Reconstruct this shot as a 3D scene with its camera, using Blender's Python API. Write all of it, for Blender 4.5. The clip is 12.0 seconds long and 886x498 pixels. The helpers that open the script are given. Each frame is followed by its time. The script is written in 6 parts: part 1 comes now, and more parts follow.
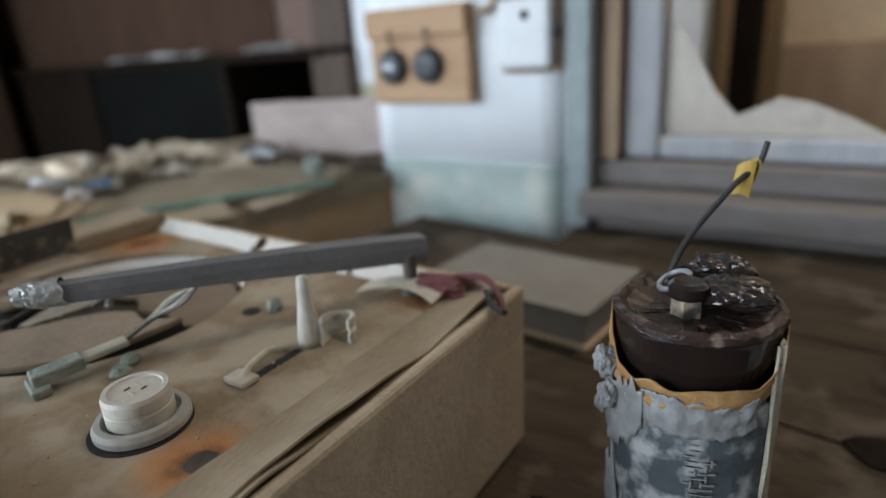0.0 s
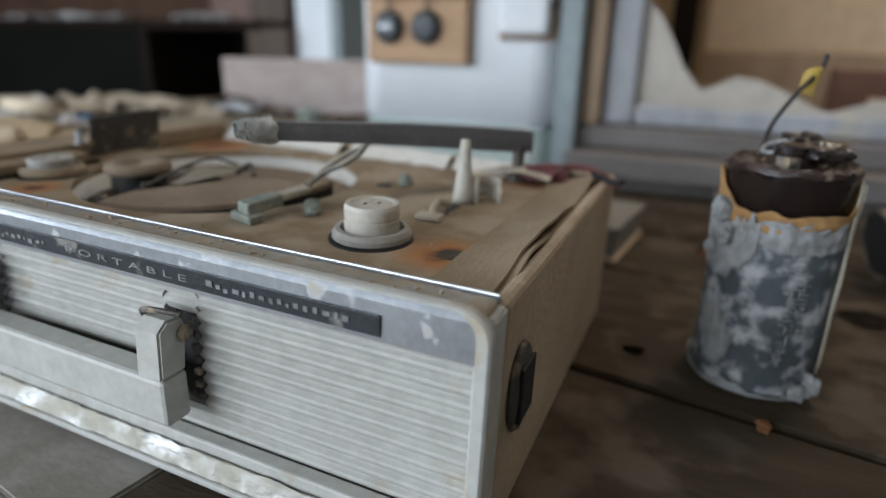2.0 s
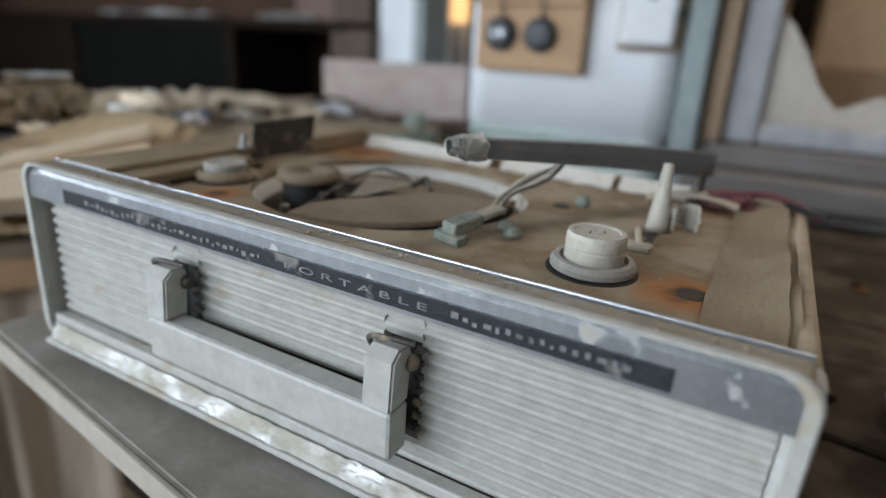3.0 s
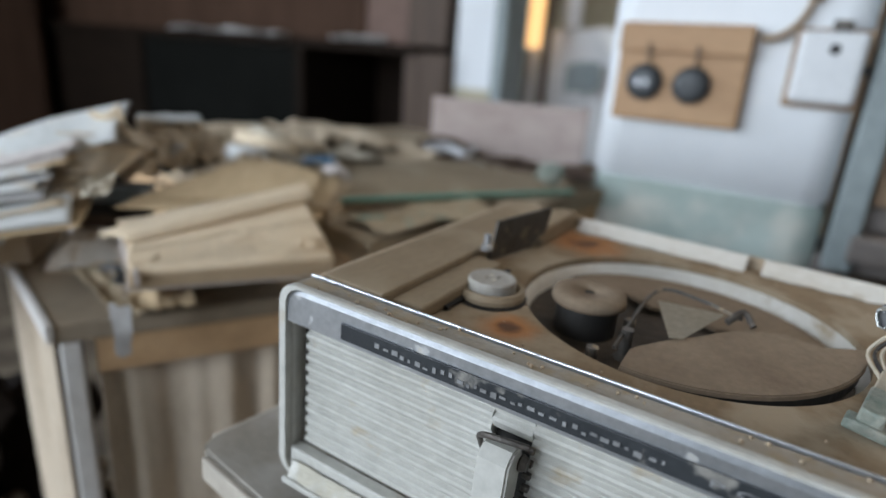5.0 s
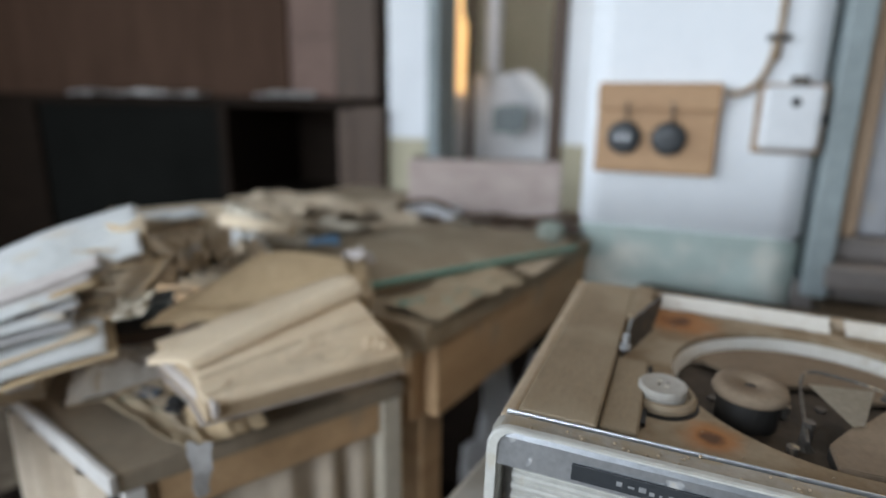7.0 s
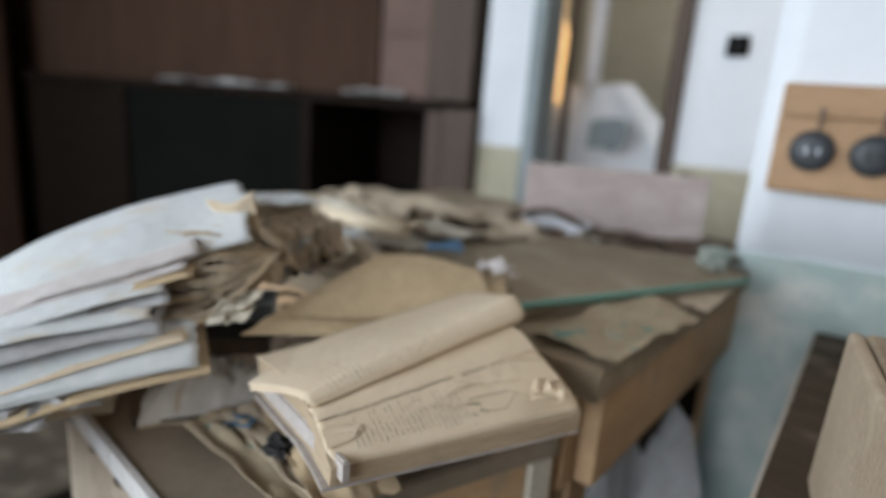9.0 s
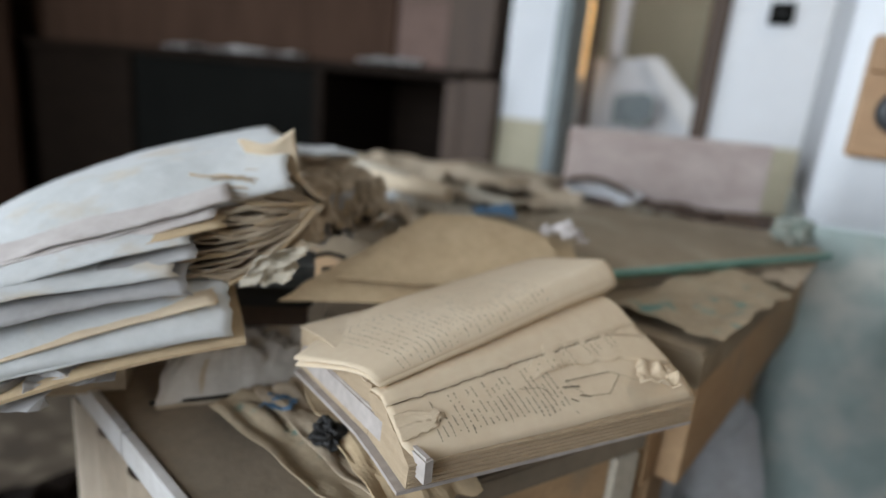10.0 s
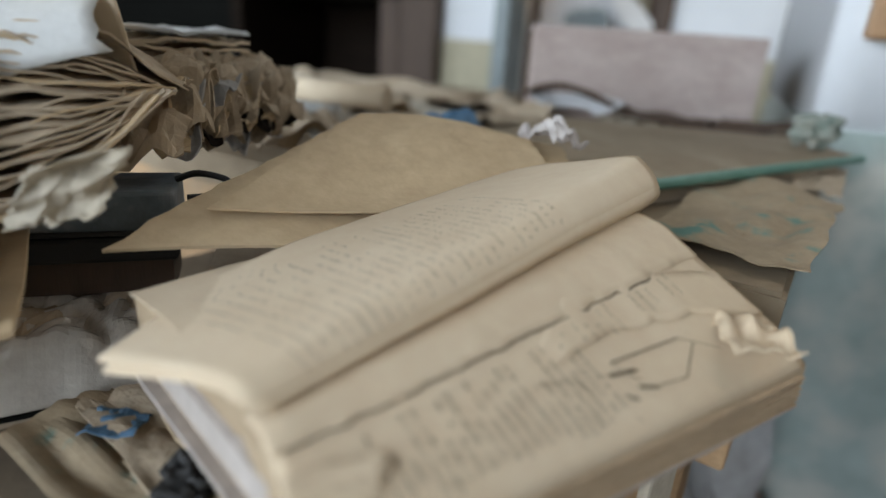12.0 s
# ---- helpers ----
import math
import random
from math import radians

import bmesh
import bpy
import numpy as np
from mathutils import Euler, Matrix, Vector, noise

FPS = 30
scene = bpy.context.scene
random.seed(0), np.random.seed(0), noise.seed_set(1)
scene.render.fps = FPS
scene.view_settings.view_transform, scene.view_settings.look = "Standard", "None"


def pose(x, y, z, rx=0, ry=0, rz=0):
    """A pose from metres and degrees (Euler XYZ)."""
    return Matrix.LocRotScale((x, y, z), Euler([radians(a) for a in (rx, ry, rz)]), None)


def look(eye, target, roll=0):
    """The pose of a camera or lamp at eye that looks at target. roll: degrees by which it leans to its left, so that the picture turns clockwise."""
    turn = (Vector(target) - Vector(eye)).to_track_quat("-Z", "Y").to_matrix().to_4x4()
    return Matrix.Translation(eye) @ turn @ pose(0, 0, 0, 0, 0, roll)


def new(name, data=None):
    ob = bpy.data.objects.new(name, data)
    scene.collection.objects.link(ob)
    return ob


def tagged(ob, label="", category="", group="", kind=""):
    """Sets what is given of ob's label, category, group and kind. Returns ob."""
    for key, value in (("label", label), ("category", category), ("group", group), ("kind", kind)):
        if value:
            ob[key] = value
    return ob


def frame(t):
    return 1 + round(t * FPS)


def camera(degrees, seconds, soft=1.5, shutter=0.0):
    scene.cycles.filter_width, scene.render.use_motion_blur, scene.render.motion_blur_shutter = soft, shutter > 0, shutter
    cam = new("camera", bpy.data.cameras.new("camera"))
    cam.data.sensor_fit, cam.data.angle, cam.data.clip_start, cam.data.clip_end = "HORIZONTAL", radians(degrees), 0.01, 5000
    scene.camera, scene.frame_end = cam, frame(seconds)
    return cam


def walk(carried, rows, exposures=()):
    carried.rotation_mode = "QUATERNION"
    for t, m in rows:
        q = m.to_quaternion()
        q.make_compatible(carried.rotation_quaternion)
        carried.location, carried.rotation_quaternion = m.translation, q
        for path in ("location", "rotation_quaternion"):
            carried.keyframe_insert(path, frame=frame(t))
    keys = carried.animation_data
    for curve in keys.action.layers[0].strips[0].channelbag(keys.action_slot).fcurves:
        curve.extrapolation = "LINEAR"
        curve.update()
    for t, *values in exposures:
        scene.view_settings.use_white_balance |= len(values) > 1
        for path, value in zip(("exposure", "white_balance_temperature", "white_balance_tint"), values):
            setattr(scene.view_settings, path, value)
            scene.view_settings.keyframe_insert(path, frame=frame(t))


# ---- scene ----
cam = camera(73.5, 12.0)
PATH = [
    (0, (0.1384, -0.0338, 0.9901), (-0.8737, 1.4462, 0.3613), -4.19),
    (0.5, (0.1237, -0.0809, 0.9643), (-0.7676, 1.4782, 0.3441), -3.41),
    (1, (0.1028, -0.1162, 0.9576), (-0.6862, 1.5130, 0.3802), -1.15),
    (1.5, (0.0801, -0.1436, 0.9435), (-0.6245, 1.5123, 0.3338), -0.01),
    (2, (0.0517, -0.1642, 0.9379), (-0.6620, 1.4828, 0.3149), 1.23),
    (2.5, (0.0080, -0.1781, 0.9409), (-0.7757, 1.4388, 0.3233), 1.94),
    (3, (-0.0273, -0.1801, 0.9405), (-0.8758, 1.4031, 0.3212), 2.84),
    (3.5, (-0.0762, -0.1799, 0.9432), (-0.9697, 1.3812, 0.3312), 3.54),
    (5.5, (-0.2311, -0.2093, 0.9887), (-1.1533, 1.3472, 0.4081), 4.31),
    (6, (-0.2740, -0.2390, 1.0034), (-1.1230, 1.3741, 0.4677), 2.27),
    (6.5, (-0.3013, -0.2501, 1.0200), (-0.9772, 1.4509, 0.5105), 0.68),
    (8.5, (-0.4071, -0.1794, 0.9830), (-1.1756, 1.5105, 0.5786), 2.48),
    (9, (-0.4565, -0.1639, 0.9754), (-1.2947, 1.4837, 0.5364), 4.49),
    (9.5, (-0.4934, -0.1463, 0.9552), (-1.3205, 1.4878, 0.4498), 4.64),
    (10, (-0.5217, -0.1283, 0.9387), (-1.3579, 1.5051, 0.4460), 5.41),
    (10.5, (-0.5458, -0.0989, 0.9213), (-1.3614, 1.5436, 0.4243), 5.65),
    (11, (-0.5683, -0.0663, 0.9057), (-1.3440, 1.5835, 0.3706), 4.84),
    (11.5, (-0.5783, -0.0341, 0.8927), (-1.2966, 1.6010, 0.2444), 3.79),
    (12, (-0.5757, -0.0134, 0.8886), (-1.2301, 1.6480, 0.2392), 3.92),
]
walk(cam, [(t, look(eye, target, roll)) for t, eye, target, roll in PATH], [(0.0, 0.25, 6260, 10.5), (1.5, 0.12, 6420, 12), (2.5, 0.0, 6400, 12), (3.5, 0.0, 6400, 11.5), (5.5, 0.06, 6400, 12), (6.5, 0.02, 6440, 12), (9.0, 0.03, 6520, 13), (11.0, -0.08, 6590, 12), (12.0, 0.0, 6460, 11)])
cam.data.dof.use_dof = True
cam.data.dof.focus_distance = 0.238
cam.data.dof.aperture_fstop = 4.0

# ---- world and light ----
world = bpy.data.worlds.new("world")
scene.world = world
world.use_nodes = True
sky = world.node_tree.nodes.new("ShaderNodeTexSky")
sky.sky_type, sky.sun_disc = "NISHITA", False
sky.sun_elevation, sky.sun_rotation = radians(50), radians(160)
world.node_tree.nodes["Background"].inputs[1].default_value = 0.1
world.node_tree.links.new(sky.outputs[0], world.node_tree.nodes["Background"].inputs[0])


def area_lamp(name, m, width, height, watts, color):
    data = bpy.data.lights.new(name, "AREA")
    data.shape, data.size, data.size_y, data.energy, data.color = "RECTANGLE", width, height, watts, color
    ob = new(name, data)
    ob.matrix_world = m
    return ob


COOL = (0.80, 0.905, 1.0)
area_lamp("window_light_south", look((-1.75, -2.40, 1.45), (-1.3, 0.5, 0.95)), 2.7, 1.5, 110, COOL)
area_lamp("window_light_west", look((-4.1, -1.1, 1.7), (-0.5, 0.3, 0.9)), 1.7, 1.3, 52, COOL)
# Unseen overhead fill lamps, added to brighten the corridor and the far door leaf.
area_lamp("corridor_fill", look((0.42, 1.0, 2.5), (0.42, 1.5, 0.7)), 0.5, 0.3, 15, (1.0, 0.9, 0.76))
area_lamp("hall_fill", look((-0.80, 1.78, 2.5), (-0.86, 2.0, 0.6)), 0.5, 0.25, 16, (0.95, 0.97, 1.0))

# ---- materials ----


def mat(name, color, second=None, rough=0.7, metal=0.0, scale=8.0, fine=120.0, bump=0.25, spread=0.5, stretch=(1, 1, 1),
        dust=None, dust_amount=0.0, fine_mix=0.25, vary=0.0, spec=0.4, rot=(0, 0, 0)):
    """Two colours mixed by large stains and fine grain, with relief; dust lies in cloudy patches."""
    m = bpy.data.materials.new(name)
    m.use_nodes = True
    nt = m.node_tree
    N, L = nt.nodes, nt.links
    b = N["Principled BSDF"]
    tc = N.new("ShaderNodeTexCoord")
    mp = N.new("ShaderNodeMapping")
    mp.inputs["Scale"].default_value = stretch
    mp.inputs["Rotation"].default_value = [radians(a) for a in rot]
    L.new(tc.outputs["Object"], mp.inputs[0])
    big, small = N.new("ShaderNodeTexNoise"), N.new("ShaderNodeTexNoise")
    for n, s, d in ((big, scale, 5), (small, fine, 4)):
        n.inputs["Scale"].default_value, n.inputs["Detail"].default_value, n.inputs["Roughness"].default_value = s, d, 0.62
        L.new(mp.outputs[0], n.inputs[0])
    ramp = N.new("ShaderNodeMapRange")
    ramp.inputs[1].default_value, ramp.inputs[2].default_value = 0.5 - spread / 2, 0.5 + spread / 2
    L.new(big.outputs[0], ramp.inputs[0])
    mix = N.new("ShaderNodeMix")
    mix.data_type = "RGBA"
    second = second or tuple(c * 0.7 for c in color)
    mix.inputs[6].default_value, mix.inputs[7].default_value = (*second, 1), (*color, 1)
    L.new(ramp.outputs[0], mix.inputs[0])
    out = mix.outputs[2]
    grain = N.new("ShaderNodeMix")
    grain.data_type, grain.blend_type = "RGBA", "OVERLAY"
    grain.inputs[0].default_value = fine_mix
    L.new(out, grain.inputs[6])
    L.new(small.outputs[0], grain.inputs[7])
    out = grain.outputs[2]
    if vary:
        info = N.new("ShaderNodeObjectInfo")
        hsv = N.new("ShaderNodeHueSaturation")
        mr = N.new("ShaderNodeMapRange")
        mr.inputs[3].default_value, mr.inputs[4].default_value = 1 - vary, 1 + vary
        L.new(info.outputs["Random"], mr.inputs[0])
        L.new(mr.outputs[0], hsv.inputs["Value"])
        L.new(out, hsv.inputs["Color"])
        out = hsv.outputs[0]
    if dust:
        cloud = N.new("ShaderNodeTexNoise")
        cloud.inputs["Scale"].default_value, cloud.inputs["Detail"].default_value = scale * 2.3, 8
        L.new(tc.outputs["Object"], cloud.inputs[0])
        mr = N.new("ShaderNodeMapRange")
        mr.inputs[1].default_value, mr.inputs[2].default_value = 0.62 - dust_amount * 0.4, 0.72 - dust_amount * 0.25
        L.new(cloud.outputs[0], mr.inputs[0])
        dm = N.new("ShaderNodeMix")
        dm.data_type = "RGBA"
        dm.inputs[7].default_value = (*dust, 1)
        L.new(mr.outputs[0], dm.inputs[0])
        L.new(out, dm.inputs[6])
        out = dm.outputs[2]
        rr = N.new("ShaderNodeMapRange")
        rr.inputs[3].default_value, rr.inputs[4].default_value = rough, 0.9
        L.new(mr.outputs[0], rr.inputs[0])
        L.new(rr.outputs[0], b.inputs["Roughness"])
        if metal:
            inv = N.new("ShaderNodeMapRange")
            inv.inputs[3].default_value, inv.inputs[4].default_value = metal, 0
            L.new(mr.outputs[0], inv.inputs[0])
            L.new(inv.outputs[0], b.inputs["Metallic"])
    else:
        b.inputs["Roughness"].default_value, b.inputs["Metallic"].default_value = rough, metal
    L.new(out, b.inputs["Base Color"])
    b.inputs["Specular IOR Level"].default_value = spec
    bp = N.new("ShaderNodeBump")
    bp.inputs["Strength"].default_value, bp.inputs["Distance"].default_value = bump, 0.002
    L.new(small.outputs[0], bp.inputs["Height"])
    L.new(bp.outputs[0], b.inputs["Normal"])
    return m


DUST = (0.36, 0.28, 0.19)
M_PLASTER = mat("plaster", (0.83, 0.85, 0.87), (0.72, 0.74, 0.76), 0.85, scale=3, fine=60, bump=0.3, fine_mix=0.12)
M_DADO = mat("green_dado_paint", (0.47, 0.545, 0.51), (0.30, 0.36, 0.33), 0.55, scale=5, fine=30, bump=0.3, dust=(0.56, 0.56, 0.50), dust_amount=0.3)
# For unseen walls: darkened so that less light bounces back into the room.
M_DARK_UNSEEN = mat("darkened_unseen_wall", (0.30, 0.28, 0.25), (0.2, 0.185, 0.165), 0.9, scale=2, fine=40)
M_CREAM = mat("cream_dado", (0.50, 0.46, 0.33), (0.38, 0.34, 0.24), 0.8, scale=4, fine=50, bump=0.3)
M_TABLE = mat("table_wood", (0.075, 0.055, 0.035), (0.036, 0.026, 0.016), 0.8, scale=9, fine=70, stretch=(1, 5, 5), bump=0.4, dust=(0.115, 0.09, 0.066), dust_amount=0.24, spec=0.15)
# Dusty grey, with the window light on the table's left end in its colour.
M_TABLE_GREY_LIT = mat("grey_dusty_lit_board", (0.29, 0.265, 0.23), (0.22, 0.195, 0.16), 0.9, scale=9, fine=120, stretch=(1, 1.6, 1.6), bump=0.2, dust=(0.34, 0.315, 0.28), dust_amount=0.35, spec=0.15)
M_TABLE_EDGE = mat("table_edge", (0.46, 0.42, 0.36), (0.34, 0.30, 0.25), 0.7, scale=10, fine=90, bump=0.3)
M_DESK = mat("desk_wood", (0.55, 0.36, 0.20), (0.40, 0.25, 0.13), 0.7, scale=6, fine=60, stretch=(6, 1, 6), bump=0.35, dust=DUST, dust_amount=0.15)
M_DESKTOP = mat("desk_top", (0.35, 0.272, 0.182), (0.23, 0.172, 0.108), 0.8, scale=10, fine=90, bump=0.4, dust=(0.36, 0.29, 0.2), dust_amount=0.3)
M_CAB = mat("cabinet_wood", (0.30, 0.24, 0.175), (0.21, 0.165, 0.115), 0.8, scale=8, fine=80, bump=0.3)
M_CAB_TRIM = mat("pale_trim", (0.62, 0.60, 0.58), (0.50, 0.47, 0.43), 0.6, scale=12, fine=90, bump=0.2)
M_CLOTH = mat("dusty_cloth", (0.60, 0.51, 0.40), (0.42, 0.335, 0.245), 0.9, scale=14, fine=220, stretch=(1, 1, .3), bump=0.4)
# Dark wood; also colours parts that stand in for deep shade.
M_DARKWOOD_SHADE = mat("dark_wood_and_shade", (0.018, 0.0115, 0.008), (0.009, 0.006, 0.004), 0.75, spec=0.08, scale=4, fine=40, stretch=(1, 1, 6), bump=0.2)
# Brown wood; the book's tear shadow and the case's underlay use it too.
M_BROWN = mat("brown_wood_and_shade", (0.090, 0.056, 0.036), (0.055, 0.033, 0.021), 0.6, scale=4, fine=40, stretch=(6, 6, 1), bump=0.2)
M_WARDROBE = mat("wardrobe_wood", (0.074, 0.042, 0.028), (0.046, 0.026, 0.017), 0.75, scale=4, fine=40, stretch=(6, 6, 1), bump=0.2, spec=0.08)
M_REDBROWN = mat("red_brown_panel", (0.19, 0.118, 0.092), (0.13, 0.080, 0.062), 0.7, scale=4, fine=40, bump=0.2)
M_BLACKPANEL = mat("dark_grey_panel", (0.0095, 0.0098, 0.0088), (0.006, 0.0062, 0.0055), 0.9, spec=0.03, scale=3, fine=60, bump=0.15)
M_FLOOR = mat("floor_boards", (0.10, 0.075, 0.05), (0.05, 0.037, 0.025), 0.85, scale=5, fine=60, bump=0.5, dust=(0.2, 0.16, 0.11), dust_amount=0.3, vary=0.15)
# Dark for the same reason: the unseen ceiling returns little fill light.
M_DARK_CEIL = mat("darkened_ceiling", (0.33, 0.31, 0.285), (0.25, 0.235, 0.21), 0.9, scale=2, fine=40)
M_WINFRAME = mat("window_frame_paint", (0.40, 0.405, 0.425), (0.27, 0.27, 0.275), 0.65, scale=10, fine=70, stretch=(1, 1, .4), bump=0.35, dust=(0.42, 0.38, 0.31), dust_amount=0.2)
M_BARE = mat("bare_post_wood", (0.38, 0.27, 0.18), (0.27, 0.18, 0.115), 0.75, scale=6, fine=50, stretch=(5, 5, 1))
M_GREENPOST = mat("grey_green_paint", (0.28, 0.325, 0.33), (0.19, 0.22, 0.22), 0.55, scale=9, fine=60, bump=0.3)
M_BEIGE = mat("beige_board", (0.56, 0.44, 0.31), (0.47, 0.35, 0.23), 0.8, scale=2, fine=40)
M_OCHRE = mat("ochre_board", (0.62, 0.44, 0.25), (0.54, 0.36, 0.19), 0.8, scale=2, fine=40)
M_OAK = mat("socket_board_wood", (0.44, 0.275, 0.15), (0.36, 0.21, 0.11), 0.6, scale=7, fine=60, stretch=(1, 6, 6), bump=0.2)
M_SOCKET = mat("dark_bakelite", (0.05, 0.055, 0.06), (0.035, 0.038, 0.04), 0.45, scale=20, fine=90)
M_WHITEPL = mat("white_enamel", (0.70, 0.71, 0.72), (0.60, 0.61, 0.62), 0.5, scale=9, fine=90, bump=0.1)
M_PIPE = mat("cloth_cable", (0.40, 0.31, 0.22), (0.28, 0.2, 0.13), 0.8, scale=30, fine=200)
M_PINK = mat("pale_drawer_wood", (0.50, 0.42, 0.38), (0.37, 0.29, 0.26), 0.75, scale=10, fine=50, stretch=(1, 5, 5), bump=0.3)
M_IVORY = mat("ivory_plastic", (0.50, 0.495, 0.46), (0.43, 0.42, 0.38), 0.45, scale=20, fine=150, bump=0.12, dust=(0.42, 0.36, 0.27), dust_amount=0.02)
M_KNOB = mat("ivory_knob", (0.56, 0.525, 0.455), (0.45, 0.41, 0.34), 0.5, scale=40, fine=250, bump=0.15, dust=(0.4, 0.33, 0.23), dust_amount=0.05)
M_CHROME = mat("worn_chrome", (0.52, 0.54, 0.565), (0.40, 0.42, 0.44), 0.30, 0.80, scale=30, fine=300, bump=0.04, dust=(0.46, 0.42, 0.35), dust_amount=0.0)
M_FOIL = mat("creased_silver_foil", (0.60, 0.62, 0.61), (0.34, 0.36, 0.35), 0.32, 0.75, scale=90, fine=300, bump=0.6, dust=(0.42, 0.40, 0.34), dust_amount=0.1)
M_RAIL = mat("dusty_metal_rail", (0.36, 0.33, 0.285), (0.27, 0.235, 0.185), 0.5, 0.25, scale=40, fine=260, bump=0.3, dust=(0.33, 0.27, 0.19), dust_amount=0.3)
M_ALU = mat("peeling_foil", (0.62, 0.62, 0.6), (0.5, 0.49, 0.45), 0.45, 0.45, scale=22, fine=240, bump=0.45, dust=(0.46, 0.43, 0.355), dust_amount=0.56)
M_STRIP = mat("dark_name_strip", (0.036, 0.040, 0.044), (0.022, 0.025, 0.028), 0.38, scale=40, fine=240, dust=(0.22, 0.21, 0.19), dust_amount=0.03)
M_SILVER = mat("silver_print", (0.33, 0.335, 0.34), (0.10, 0.10, 0.10), 0.5, 0.2, scale=90, fine=300)
M_CASE = mat("case_leatherette", (0.47, 0.375, 0.27), (0.36, 0.275, 0.185), 0.7, scale=14, fine=230, bump=0.45, dust=(0.47, 0.38, 0.27), dust_amount=0.18)
M_DECK = mat("dusty_deck", (0.29, 0.215, 0.135), (0.20, 0.138, 0.080), 0.85, scale=14, fine=260, bump=0.3, dust=(0.36, 0.29, 0.205), dust_amount=0.42)
M_BOARDSTRIP = mat("dry_veneer", (0.30, 0.230, 0.150), (0.20, 0.145, 0.088), 0.85, scale=9, fine=150, stretch=(3, 1, 3), bump=0.35, dust=(0.31, 0.245, 0.165), dust_amount=0.3)
# Black rubber; also fills gaps and recesses where shade is painted in.
M_BLACK = mat("black_rubber_and_shade", (0.014, 0.014, 0.014), (0.022, 0.02, 0.018), 0.6, scale=30, fine=200)
M_MECH = mat("corroded_metal", (0.13, 0.125, 0.115), (0.07, 0.055, 0.045), 0.5, 0.5, scale=40, fine=220, bump=0.5, dust=DUST, dust_amount=0.2)
M_GREYBAR = mat("grey_arm_paint", (0.175, 0.175, 0.18), (0.13, 0.128, 0.13), 0.6, scale=18, fine=200, dust=(0.27, 0.235, 0.19), dust_amount=0.02)
M_BASIN = mat("white_basin", (0.70, 0.68, 0.63), (0.6, 0.56, 0.49), 0.6, scale=16, fine=150, dust=(0.42, 0.34, 0.24), dust_amount=0.1)
M_DISC = mat("dusty_platter_cloth", (0.255, 0.195, 0.135), (0.18, 0.13, 0.088), 0.9, scale=30, fine=260, bump=0.3)
M_FABRIC = mat("pale_flap", (0.52, 0.47, 0.38), (0.42, 0.36, 0.27), 0.85, scale=30, fine=240)
M_VERDIGRIS = mat("verdigris", (0.13, 0.20, 0.175), (0.40, 0.38, 0.32), 0.7, 0.2, scale=90, fine=300, bump=0.8)
M_RED = mat("faded_red_wire", (0.19, 0.055, 0.06), (0.10, 0.04, 0.04), 0.6, scale=60, fine=300)
M_RUST = mat("rust", (0.30, 0.13, 0.045), (0.15, 0.06, 0.025), 0.9, scale=40, fine=260, bump=0.6)
M_PITCH = mat("black_pitch", (0.010, 0.007, 0.006), (0.020, 0.012, 0.010), 0.22, scale=40, fine=160, bump=0.12, spec=0.6)
M_COLLAR = mat("grey_collar", (0.40, 0.38, 0.345), (0.30, 0.275, 0.235), 0.6, scale=40, fine=250, bump=0.2)
M_GREYCOVER = mat("grey_cloth_cover", (0.26, 0.24, 0.21), (0.19, 0.17, 0.145), 0.85, scale=10, fine=200, bump=0.3)
M_CRUST = mat("brown_tar_crust", (0.046, 0.026, 0.021), (0.018, 0.010, 0.008), 0.3, scale=50, fine=220, bump=0.6, dust=(0.17, 0.12, 0.09), dust_amount=0.14)
M_STEELW = mat("dull_wire", (0.09, 0.09, 0.09), (0.05, 0.045, 0.04), 0.45, 0.6, scale=60, fine=300)
M_YELLOW = mat("yellow_tape", (0.50, 0.34, 0.07), (0.38, 0.24, 0.05), 0.6, scale=60, fine=260)
M_PAGE = mat("yellowed_page", (0.71, 0.592, 0.435), (0.62, 0.485, 0.325), 0.9, scale=9, fine=140, bump=0.15, fine_mix=0.12)
M_PAGE_EDGE = mat("page_edges", (0.54, 0.42, 0.285), (0.41, 0.305, 0.195), 0.9, scale=6, fine=160, stretch=(1, 1, 14), bump=0.5)
M_INK = mat("faded_ink", (0.30, 0.245, 0.17), (0.20, 0.16, 0.115), 0.9, scale=200, fine=400)
M_WHITEPAPER = mat("bluish_white_paper", (0.68, 0.685, 0.675), (0.53, 0.545, 0.53), 0.85, scale=9, fine=90, bump=0.3, dust=(0.58, 0.51, 0.41), dust_amount=0.14)
M_TAN = mat("tan_card", (0.60, 0.46, 0.29), (0.49, 0.36, 0.215), 0.9, scale=9, fine=120, bump=0.25)
M_CRUMPLE = mat("brown_crumpled_paper", (0.56, 0.465, 0.345), (0.38, 0.29, 0.195), 0.9, scale=18, fine=120, bump=0.5)
M_PINKPAPER = mat("pinkish_white_paper", (0.62, 0.575, 0.545), (0.50, 0.45, 0.42), 0.85, scale=9, fine=90, bump=0.3)
M_FILM = mat("dusty_plastic_film", (0.66, 0.61, 0.54), (0.42, 0.37, 0.31), 0.16, spec=0.9, scale=22, fine=140, bump=0.3)
M_CASELID = mat("worn_blue_grey_lid", (0.17, 0.21, 0.235), (0.075, 0.09, 0.10), 0.5, scale=40, fine=200, bump=0.4, dust=(0.24, 0.25, 0.25), dust_amount=0.25)
M_SILL = mat("dusty_sill_paint", (0.215, 0.195, 0.185), (0.13, 0.11, 0.095), 0.8, scale=9, fine=70, stretch=(1, 5, 5), bump=0.4)
